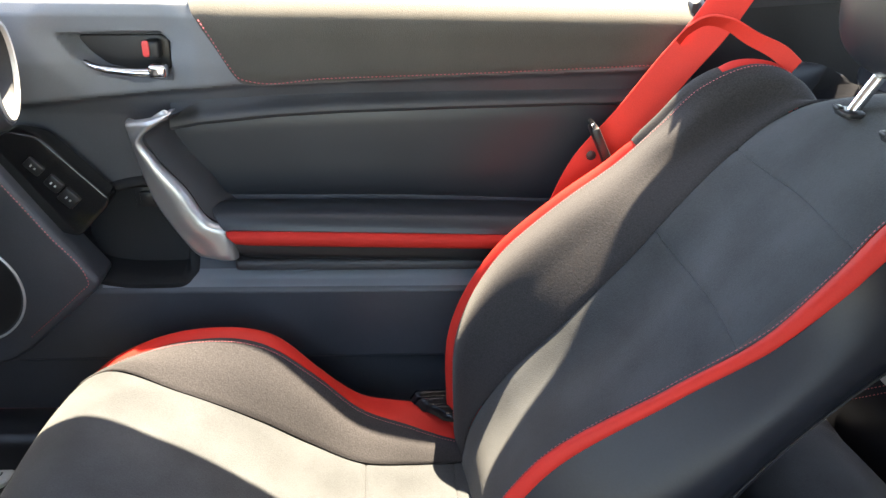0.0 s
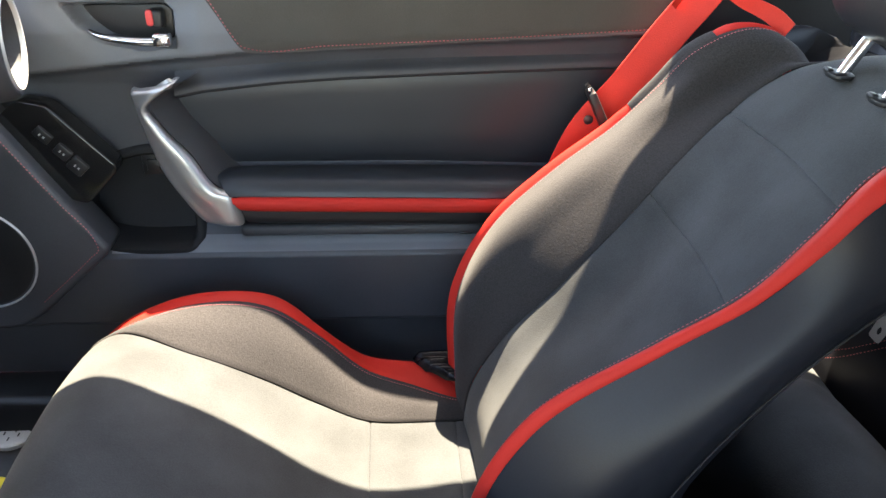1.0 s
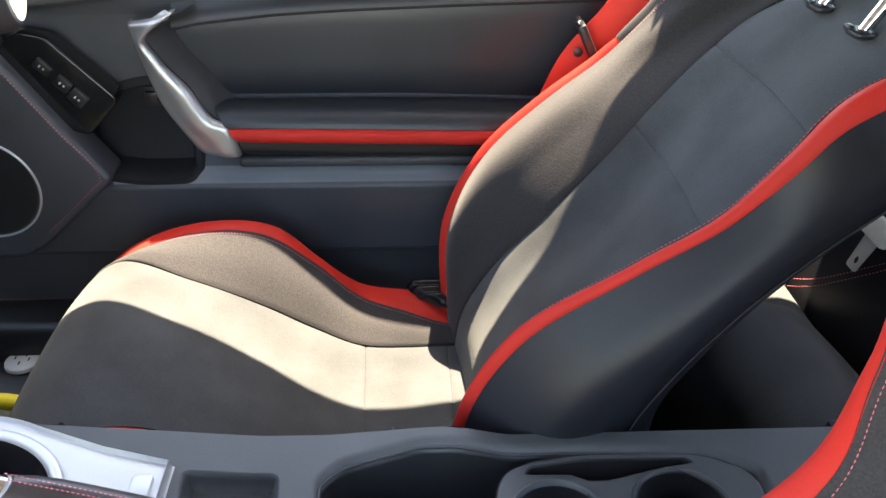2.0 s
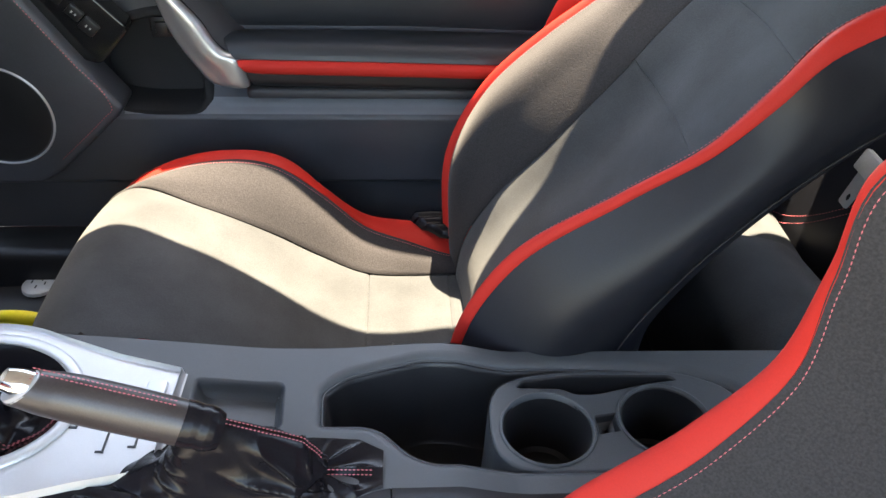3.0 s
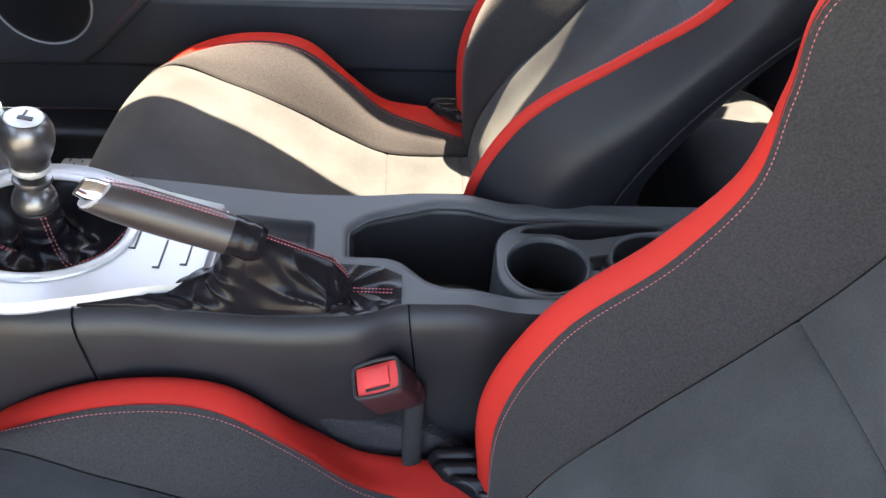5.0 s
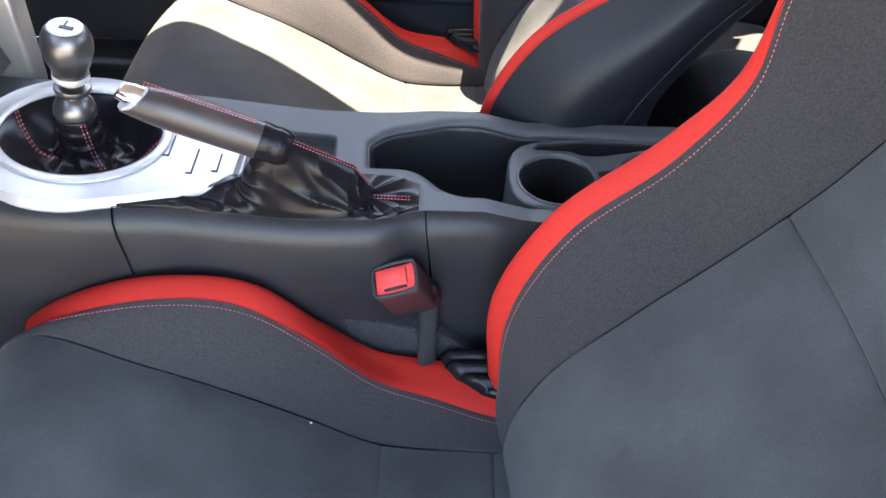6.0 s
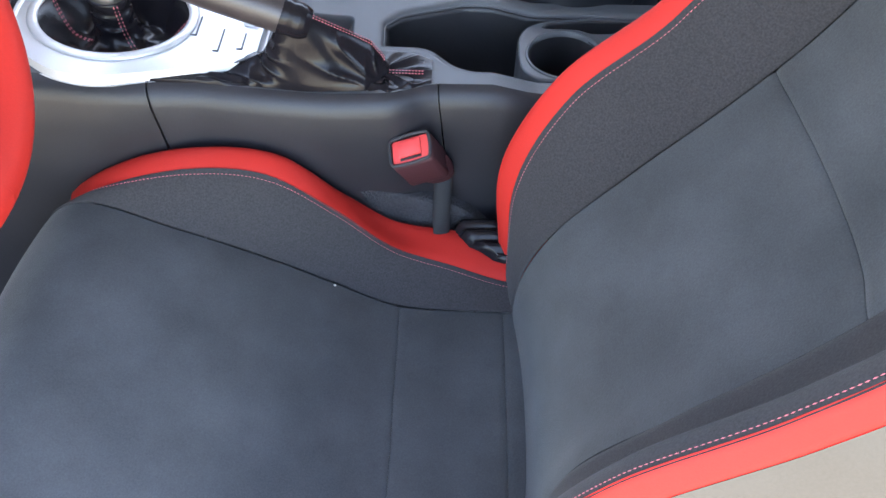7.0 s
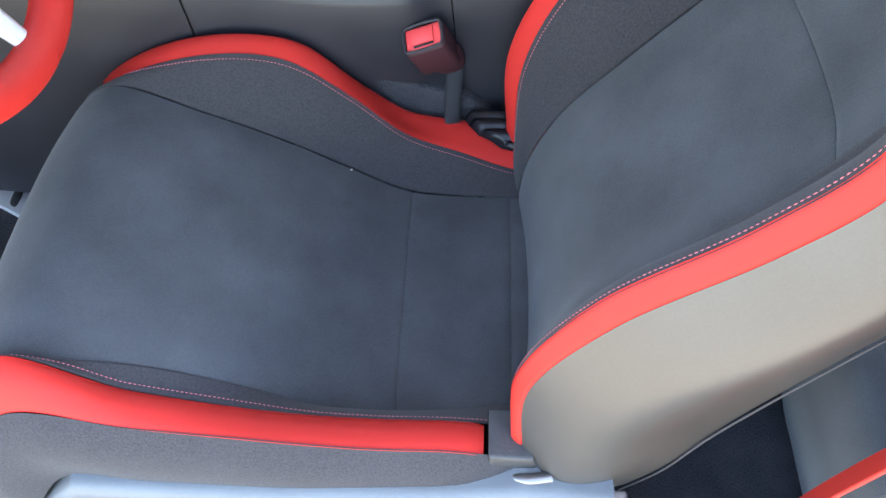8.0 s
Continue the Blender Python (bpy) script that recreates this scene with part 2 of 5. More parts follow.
# ---- the shell of the car ----
FLOOR = 0.10
ground = tagged(part("ground", ([(-300, -300, -0.12), (300, -300, -0.12), (300, 300, -0.12), (-300, 300, -0.12)], [(0, 1, 2, 3)]), GROUNDM), "pale grey concrete ground beside the car", "ground", kind="structure")
floor = tagged(part("floor", join(block(-0.95, 1.35, -0.70, 0.70, FLOOR - 0.03, FLOOR, 0.01), block(-0.30, 1.0, -0.055, 0.055, FLOOR - 0.01, 0.30, 0.03)), CARPET), "black carpeted car floor with a central tunnel", "floor", kind="structure")
toe = tagged(part("firewall", grid_mesh(sheet([[(-0.98, -0.72, 0.70), (-0.95, -0.72, 0.35), (-0.88, -0.72, 0.17), (-0.76, -0.72, FLOOR + 0.004)], [(-0.98, 0.72, 0.70), (-0.95, 0.72, 0.35), (-0.88, 0.72, 0.17), (-0.76, 0.72, FLOOR + 0.004)]])), CARPET), "black carpeted toe board under the dashboard", "wall", kind="structure")
RAIL, RAIL_Z = {-1: 0.641, 1: 0.639}, 1.13


def rail_line(s):
    """The lower edge of the roof over a door, from the screen to the rear quarter."""
    y = RAIL[s]
    return [(-0.95, s * 0.735, 0.90), (-0.62, s * 0.70, 1.03), (-0.35, s * (y + 0.012), 1.11), (-0.05, s * y, RAIL_Z), (0.30, s * y, RAIL_Z), (0.62, s * (y + 0.01), 1.12), (1.0, s * (y + 0.03), 1.05), (1.37, s * (y + 0.02), 0.98)]


def roof():
    edge = {s: spl(rail_line(s), 40) for s in (-1, 1)}
    rows = []
    # unseen roof, carried forward past a real header to keep the sun out
    for k in (i for i in range(40) if -0.60 < edge[1][i][0] < 0.90):
        a, b = edge[-1][k], edge[1][k]
        rows.append([a + (b - a) * u + np.array((0, 0, 0.05 * (1 - (2 * u - 1) ** 2) ** 0.7)) for u in np.linspace(0, 1, 17)])
    g = np.array(rows)
    top = g + np.array((0, 0, 0.035))
    v, f = join(grid_mesh(g, True), grid_mesh(top))
    return v, f


ceiling = tagged(part("ceiling", roof(), ROOFM), "grey cloth headliner under the car roof", "ceiling", kind="structure")
for s, side in ((-1, "left"), (1, "right")):
    tagged(part("trim_" + side, tube([(x, y, z + 0.02) for x, y, z in rail_line(s)], [0.03, 0.028, 0.024, 0.022, 0.022, 0.024, 0.05, 0.04], 60, 12), ROOFM), "grey trimmed roof rail and windscreen pillar", "roof rail", kind="structure")
    lean = [(0.43, s * 0.735, 0.86), (0.425, s * 0.71, 0.98), (0.41, s * RAIL[s], 1.13)]
    wide = [(0.635, s * 0.715, 0.88), (0.615, s * 0.672, 1.0), (0.585, s * (RAIL[s] + 0.008), 1.12)]
    g = sheet([lean, wide], 10, 8)
    # unseen sheet above the quarter window, added to bound the rear sun patch
    over = sheet([[(0.60, s * (RAIL[s] + 0.01), 1.12), (0.65, s * 0.672, 1.07), (0.66, s * 0.695, 1.015)], [(0.72, s * (RAIL[s] + 0.012), 1.105), (0.735, s * 0.685, 1.02), (0.74, s * 0.705, 0.93)], [(0.80, s * (RAIL[s] + 0.018), 1.09), (0.80, s * 0.69, 0.97), (0.80, s * 0.71, 0.80)], [(1.02, s * (RAIL[s] + 0.03), 1.05), (1.02, s * 0.685, 0.97), (1.02, s * 0.695, 0.82)]], 14, 40)
    tagged(part("pillar_" + side, join(grid_mesh(g), grid_mesh(g + np.array((0, s * 0.03, 0))), grid_mesh(over)), PLASTIC), "black trimmed door pillar", "pillar", kind="structure")
    q = sheet([[(0.40, s * 0.76, -0.02), (0.40, s * 0.765, 0.45), (0.40, s * 0.735, 0.86)], [(0.62, s * 0.73, -0.02), (0.62, s * 0.74, 0.45), (0.62, s * 0.725, 0.90)], [(0.70, s * 0.715, -0.02), (0.70, s * 0.73, 0.45), (0.70, s * 0.72, 0.79)], [(0.85, s * 0.69, -0.02), (0.85, s * 0.71, 0.45), (0.85, s * 0.71, 0.80)], [(1.35, s * 0.62, -0.02), (1.35, s * 0.64, 0.45), (1.35, s * 0.66, 0.92)]], 24, 70)
    tagged(part("quarter_panel_" + side, join(grid_mesh(q), grid_mesh(q + np.array((0, s * 0.06, 0)))), BLACKP), "black plastic rear quarter trim", "trim panel", kind="structure")
    tagged(part("sill_" + side, block(-0.95, 0.48, min(s * 0.66, s * 0.76), max(s * 0.66, s * 0.76), -0.02, 0.20, 0.02, 3), BLACKP), "black plastic door sill", "sill", kind="structure")
tagged(part("rear_wall", block(1.34, 1.40, -0.70, 0.70, -0.02, 1.03, 0.01), CARPET), "black carpeted wall behind the rear seat", "wall", kind="structure")


# ---- front seats ----
def mirror(lines, s):
    return [[(x, v * s, z) for x, v, z in l] for l in lines]


CUSHION = {
    "mid": [(-0.425, 0.0, 0.15), (-0.462, 0.0, 0.24), (-0.468, 0.0, 0.33), (-0.445, 0.0, 0.39), (-0.4, 0.0, 0.415), (-0.29, 0.0, 0.394), (-0.18, 0.0, 0.34), (-0.11, 0.0, 0.297), (-0.05, 0.0, 0.272), (0.02, 0.0, 0.268), (0.07, 0.0, 0.272), (0.17, 0.0, 0.275)],
    "half": [(-0.425, 0.1, 0.15), (-0.462, 0.1, 0.24), (-0.466, 0.1, 0.33), (-0.443, 0.1, 0.388), (-0.4, 0.1, 0.413), (-0.29, 0.1, 0.39), (-0.18, 0.095, 0.338), (-0.11, 0.09, 0.298), (-0.05, 0.085, 0.272), (0.02, 0.08, 0.268), (0.07, 0.08, 0.272), (0.17, 0.08, 0.275)],
    "seam": [(-0.425, 0.19, 0.15), (-0.455, 0.195, 0.24), (-0.458, 0.193, 0.33), (-0.435, 0.188, 0.382), (-0.398, 0.182, 0.408), (-0.285, 0.166, 0.384), (-0.18, 0.162, 0.335), (-0.12, 0.161, 0.299), (-0.05, 0.151, 0.271), (0.02, 0.146, 0.268), (0.07, 0.142, 0.272), (0.17, 0.14, 0.275)],
    "rise": [(-0.42, 0.205, 0.15), (-0.448, 0.21, 0.24), (-0.45, 0.208, 0.33), (-0.43, 0.2, 0.378), (-0.396, 0.193, 0.408), (-0.283, 0.197, 0.427), (-0.18, 0.192, 0.402), (-0.118, 0.184, 0.35), (-0.05, 0.172, 0.305), (0.02, 0.165, 0.287), (0.07, 0.16, 0.278), (0.17, 0.155, 0.278)],
    "stitch": [(-0.415, 0.215, 0.15), (-0.44, 0.22, 0.24), (-0.442, 0.217, 0.33), (-0.425, 0.208, 0.372), (-0.394, 0.202, 0.401), (-0.28, 0.214, 0.437), (-0.18, 0.214, 0.426), (-0.115, 0.207, 0.381), (-0.05, 0.197, 0.327), (0.02, 0.187, 0.304), (0.075, 0.178, 0.288), (0.17, 0.17, 0.28)],
    "crest": [(-0.41, 0.235, 0.15), (-0.44, 0.24, 0.24), (-0.448, 0.24, 0.325), (-0.43, 0.236, 0.37), (-0.388, 0.236, 0.401), (-0.27, 0.24, 0.439), (-0.175, 0.24, 0.427), (-0.112, 0.236, 0.3715), (-0.05, 0.228, 0.32), (0.02, 0.222, 0.312), (0.075, 0.217, 0.305), (0.17, 0.21, 0.3)],
    "outer": [(-0.405, 0.24, 0.158), (-0.43, 0.245, 0.248), (-0.44, 0.246, 0.318), (-0.425, 0.245, 0.353), (-0.385, 0.246, 0.387), (-0.27, 0.248, 0.418), (-0.175, 0.248, 0.408), (-0.112, 0.246, 0.3645), (-0.05, 0.24, 0.322), (0.02, 0.236, 0.312), (0.075, 0.232, 0.308), (0.17, 0.225, 0.305)],
    "flank": [(-0.4, 0.25, 0.14), (-0.42, 0.256, 0.22), (-0.425, 0.262, 0.27), (-0.41, 0.265, 0.295), (-0.375, 0.267, 0.31), (-0.27, 0.268, 0.32), (-0.175, 0.268, 0.315), (-0.112, 0.266, 0.298), (-0.05, 0.262, 0.28), (0.02, 0.258, 0.275), (0.075, 0.254, 0.272), (0.17, 0.245, 0.27)],
    "foot": [(-0.395, 0.245, 0.13), (-0.41, 0.25, 0.2), (-0.41, 0.256, 0.235), (-0.395, 0.258, 0.25), (-0.36, 0.26, 0.255), (-0.27, 0.26, 0.255), (-0.175, 0.26, 0.25), (-0.112, 0.26, 0.25), (-0.05, 0.257, 0.25), (0.02, 0.255, 0.25), (0.075, 0.25, 0.25), (0.17, 0.24, 0.25)],
}
BACK = {
    "mid": [(0.098, 0, 0.26), (0.108, 0, 0.33), (0.138, 0, 0.402), (0.205, 0, 0.495), (0.278, 0, 0.592), (0.317, 0, 0.652), (0.358, 0, 0.738), (0.385, 0, 0.805), (0.415, 0, 0.848), (0.465, 0, 0.862), (0.515, 0, 0.842)],
    "half": [(0.096, 0.075, 0.26), (0.104, 0.075, 0.33), (0.133, 0.075, 0.403), (0.2, 0.075, 0.497), (0.274, 0.075, 0.594), (0.312, 0.075, 0.653), (0.353, 0.075, 0.738), (0.381, 0.073, 0.803), (0.412, 0.07, 0.846), (0.462, 0.07, 0.86), (0.512, 0.07, 0.84)],
    "seam": [(0.088, 0.147, 0.26), (0.095, 0.147, 0.33), (0.122, 0.147, 0.405), (0.19, 0.147, 0.5), (0.266, 0.145, 0.597), (0.304, 0.142, 0.654), (0.347, 0.136, 0.738), (0.382, 0.128, 0.795), (0.415, 0.118, 0.828), (0.465, 0.11, 0.838), (0.512, 0.11, 0.825)],
    "rise": [(0.0856, 0.1585, 0.2609), (0.089, 0.1619, 0.3309), (0.106, 0.1645, 0.4168), (0.1665, 0.1655, 0.5187), (0.2461, 0.1641, 0.614), (0.2851, 0.1621, 0.6714), (0.3179, 0.1581, 0.7521), (0.343, 0.1521, 0.814), (0.3819, 0.1437, 0.848), (0.4392, 0.1367, 0.8544), (0.4937, 0.1351, 0.8381)],
    "brow": [(0.084, 0.1738, 0.2609), (0.0831, 0.181, 0.3309), (0.0885, 0.1867, 0.4296), (0.1399, 0.1889, 0.5398), (0.2239, 0.1883, 0.6332), (0.264, 0.1875, 0.6909), (0.2847, 0.1858, 0.7677), (0.2981, 0.1821, 0.8355), (0.3441, 0.1757, 0.8706), (0.4099, 0.1699, 0.8727), (0.4735, 0.1663, 0.8525)],
    "stitch": [(0.084, 0.186, 0.26), (0.08, 0.196, 0.33), (0.077, 0.204, 0.438), (0.122, 0.207, 0.554), (0.209, 0.207, 0.646), (0.25, 0.207, 0.704), (0.262, 0.207, 0.778), (0.267, 0.205, 0.85), (0.318, 0.2, 0.886), (0.39, 0.195, 0.885), (0.46, 0.19, 0.862)],
    "crest": [(0.08, 0.2, 0.263), (0.072, 0.21, 0.333), (0.069, 0.218, 0.441), (0.118, 0.221, 0.557), (0.205, 0.221, 0.649), (0.246, 0.221, 0.707), (0.258, 0.221, 0.781), (0.263, 0.219, 0.853), (0.314, 0.214, 0.889), (0.386, 0.209, 0.888), (0.456, 0.204, 0.865)],
    "outer": [(0.088, 0.212, 0.256), (0.084, 0.222, 0.326), (0.081, 0.23, 0.434), (0.131, 0.233, 0.541), (0.218, 0.233, 0.633), (0.259, 0.233, 0.691), (0.271, 0.233, 0.765), (0.276, 0.231, 0.837), (0.327, 0.226, 0.873), (0.399, 0.221, 0.872), (0.469, 0.216, 0.849)],
    "bulge": [(0.108, 0.226, 0.248), (0.113, 0.242, 0.328), (0.133, 0.253, 0.408), (0.178, 0.257, 0.498), (0.253, 0.258, 0.578), (0.3, 0.257, 0.648), (0.333, 0.254, 0.733), (0.353, 0.25, 0.803), (0.378, 0.244, 0.843), (0.418, 0.236, 0.853), (0.458, 0.229, 0.838)],
    "rear": [(0.19, 0.215, 0.24), (0.215, 0.226, 0.32), (0.238, 0.233, 0.4), (0.262, 0.237, 0.47), (0.298, 0.237, 0.55), (0.335, 0.236, 0.625), (0.385, 0.233, 0.71), (0.425, 0.23, 0.775), (0.455, 0.226, 0.812), (0.48, 0.22, 0.824), (0.495, 0.215, 0.815)],
}


def reclined(lines):
    """The passenger's backrest leans further back above the bolsters' knee."""
    out = {}
    for k, l in lines.items():
        inner = {"mid": 1.0, "half": 1.0, "seam": 1.0, "rise": 0.4}.get(k, 0.0)
        row = []
        for x, v, z in l:
            top = 0.5 * max(0.0, z - 0.645) * (1 - 0.55 * inner)
            low = 0.028 * min(1.0, max(0.0, (z - 0.30) / 0.18)) * inner - (0.03 * max(0.0, 1 - abs(z - 0.5) / 0.13) if k == "rear" else 0.0)
            row.append((x + top + low, v, z - 0.20 * max(0.0, z - 0.70)))
        if k in ("seam", "rise"):
            row = row[:5] + [(x, v + dv, z) for (x, v, z), dv in zip(row[5:], (0.003, 0.010, 0.017, 0.014, 0.0, 0.0))]
        out[k] = row
    return out


def worn(lines):
    """The driver's outer cushion bolster, pressed flat by getting in and out."""
    out = dict(lines)
    at = lambda x, zs: float(np.interp(x, (-0.40, -0.346, -0.328, -0.286, -0.236, -0.159, -0.079, 0.05, 0.17), zs))
    inner = (0.426, 0.426, 0.405, 0.376, 0.361, 0.340, 0.332, 0.334, 0.295)
    edge = (0.394, 0.392, 0.388, 0.380, 0.371, 0.363, 0.350, 0.352, 0.290)
    for k, v0, f, dz in (("stitch", 0.188, 0.0, 0.0), ("crest", 0.207, 0.45, 0.006), ("outer", 0.227, 1.0, -0.001), ("flank", 0.246, 1.0, -0.035), ("foot", 0.246, 1.0, -0.100)):
        out[k] = lines[k][:4] + [(x, v0, (1 - f) * at(x, inner) + f * at(x, edge) + dz) for x, v, z in lines[k][4:]]
    out["rise"] = lines["rise"][:4] + [((a[0] + b[0]) / 2, 0.45 * a[1] + 0.55 * b[1], 0.4 * a[2] + 0.6 * b[2]) for a, b in zip(lines["seam"][4:], out["stitch"][4:])]
    return out


def wide(lines):
    """The driver's inner cushion bolster, with a broad trim."""
    out = dict(lines)
    out["stitch"], out["rise"] = [], []
    for a, b, c in zip(lines["seam"], lines["rise"], lines["stitch"]):
        d = Vector(b) - Vector(c)
        p = Vector(c) + d.normalized() * float(np.interp(c[0], (-0.40, -0.33, -0.10, 0.02, 0.08), (0.0, 0.006, 0.004, 0.001, 0.0)))
        out["stitch"].append(tuple(p))
        out["rise"].append(tuple(Vector(b).lerp(p.lerp(Vector(a), 0.5), 0.4)))
    return out


def lifted(lines):
    """The passenger's inner cushion bolster, which stands up beside the console."""
    out = dict(lines)
    for k in ("stitch", "crest", "outer"):
        out[k] = [(x, v, z + 0.036 * math.exp(-((x + 0.262) / 0.075) ** 2)) for x, v, z in lines[k]]
    return out


def eased(lines):
    """The passenger's outer cushion bolster, which slopes gently from a seam set further in."""
    out = dict(lines)
    ease = lambda x: float(np.interp(x, (-0.40, -0.33, -0.10, -0.03, 0.04), (0.0, 1.0, 1.0, 0.7, 0.0)))
    out["seam"] = [(x, v - 0.020 * ease(x), z + 0.0145 * ease(x)) if k > 3 else (x, v, z) for k, (x, v, z) in enumerate(lines["seam"])]
    out["rise"] = [tuple(Vector(a).lerp(Vector(b), 0.52) + Vector((0, -0.003, 0.004))) if k > 3 else c for k, (a, b, c) in enumerate(zip(out["seam"], lines["stitch"], lines["rise"]))]
    return out


def outboard(lines):
    """The driver's outer backrest bolster, leaning in over the seat."""
    out = dict(lines)
    for k, dv, dz in (("rise", 0.006, 0.006), ("brow", 0.012, 0.016), ("stitch", 0.015, 0.020), ("crest", 0.014, 0.020), ("outer", 0.014, 0.020), ("bulge", 0.010, 0.015), ("rear", 0.006, 0.010)):
        w = lambda z: min(1.0, max(0.0, (z - 0.30) / 0.12))
        out[k] = [(x, v - dv * w(z), z + dz * w(z)) for x, v, z in lines[k]]
    old = out["stitch"]
    out["stitch"] = [tuple(Vector(a).lerp(Vector(b).lerp(Vector(c), 0.04), 0.95 * w(a[2]))) for a, b, c in zip(old, out["crest"], out["outer"])]
    out["crest"] = [tuple(Vector(a).lerp(Vector(b), 0.55 * w(a[2]))) for a, b in zip(out["crest"], out["outer"])]
    out["brow"] = [tuple(Vector(a).lerp(Vector(b), 0.6 * w(a[2]))) for a, b in zip(out["brow"], old)]
    out["seam"] = [(x - 0.004 * w(z), v - 0.029 * w(z), z + 0.002 * w(z)) for x, v, z in lines["seam"]]
    return out


def settled(lines):
    """The passenger's inner bolster edge, sunk a little at its middle."""
    out = dict(lines)
    for k, f in (("stitch", 1.0), ("brow", 1.0), ("crest", 0.9), ("outer", 0.55)):
        up = lambda z: float(np.interp(z, (0.33, 0.42, 0.58, 0.68, 0.82), (0.0, 0.012, 0.012, 0.0, -0.008)))
        out[k] = [(x + f * 0.022 * max(0.0, 1 - abs(z - 0.66) / 0.13) - 0.8 * up(z), v - 0.9 * up(z), z + 0.7 * up(z)) for x, v, z in lines[k]]
    for k in ("crest", "outer"):
        slim = lambda z: float(np.interp(z, (0.34, 0.60, 0.70, 0.80), (0.15, 0.45, 0.35, -0.10)))
        out[k] = [tuple(p + slim(a[2]) * (q - p) for p, q in zip(a, b)) for a, b in zip(out[k], out["stitch"])]
    return out


def broad(lines):
    """The driver's inner bolster: its trim is wide at the waist and narrow at the shoulder."""
    out = dict(lines)
    out["stitch"], out["brow"] = [], []
    for a, b, c in zip(lines["rise"], lines["brow"], lines["stitch"]):
        d = Vector(b) - Vector(c)
        p = Vector(c) + d.normalized() * float(np.interp(c[2], (0.28, 0.44, 0.62, 0.70, 0.78, 0.90), (0.003, 0.012, 0.010, 0.001, -0.008, -0.008)))
        out["stitch"].append(tuple(p))
        out["brow"].append(tuple(p.lerp(Vector(a), 0.5) * 0.5 + Vector(b) * 0.5))
    return out


def swollen(lines):
    """The bolster by the door keeps a broad front face and a steep inner wall."""
    out = dict(lines)
    grow = lambda z: min(1.0, max(0.0, (z - 0.36) / 0.10)) * min(1.0, max(0.0, (0.80 - z) / 0.08))
    for k, f in (("stitch", 1.0), ("crest", 0.9), ("outer", 0.8), ("bulge", 0.5)):
        out[k] = [(x + 0.007 * f * grow(z), v + 0.026 * f * grow(z), z - 0.012 * f * grow(z)) for x, v, z in lines[k]]
    out["seam"], out["rise"], out["brow"] = [], [], []
    for a, b, c, d in zip(lines["seam"], out["stitch"], lines["rise"], lines["brow"]):
        w = min(1.0, max(0.0, (a[2] - 0.36) / 0.08)) * min(1.0, max(0.0, (0.76 - a[2]) / 0.10))
        seam = Vector(a) + w * Vector((-0.010, -0.032, 0.016))
        brow = Vector((b[0] + 0.002, b[1] - 0.054, b[2]))
        out["seam"].append(tuple(seam))
        out["rise"].append(tuple(Vector(c).lerp(seam.lerp(brow, 0.55), w)))
        out["brow"].append(tuple(Vector(d).lerp(brow, w)))
    drop = ((0.0, -0.008), (0.0, -0.018), (-0.012, -0.020), (-0.040, -0.026), (-0.070, -0.060))
    for k in ("rise", "brow", "stitch", "crest", "outer"):
        out[k] = list(out[k][:-5]) + [(x + dx, v, z + dz) for (x, v, z), (dx, dz) in zip(out[k][-5:], drop)]
    return out


def span(g, a0, a1):
    """A stretch of a grid with a close row beside either end, for a narrow seam."""
    q = g[a0:a1 + 1]
    lead, tail = q[0] + 0.25 * (q[1] - q[0]), q[-1] + 0.25 * (q[-2] - q[-1])
    return np.concatenate([q[:1], lead[None], q[1:-1], tail[None], q[-1:]])


def edge_row(g, flip, a, b):
    """Points just beside the last column of a grid, a hair above its face."""
    du, dv = np.gradient(g, axis=0), np.gradient(g, axis=1)
    n = np.cross(du, dv)
    n /= np.linalg.norm(n, axis=2, keepdims=True)
    h = g + n * (-0.0006 if flip else 0.0006)
    out = []
    for row in h[a:b]:
        back_row = row[::-1]
        d = np.concatenate([[0], np.cumsum(np.linalg.norm(np.diff(back_row, axis=0), axis=1))])
        out.append([float(np.interp(0.0062, d, back_row[:, k])) for k in range(3)])
    return np.array(out)


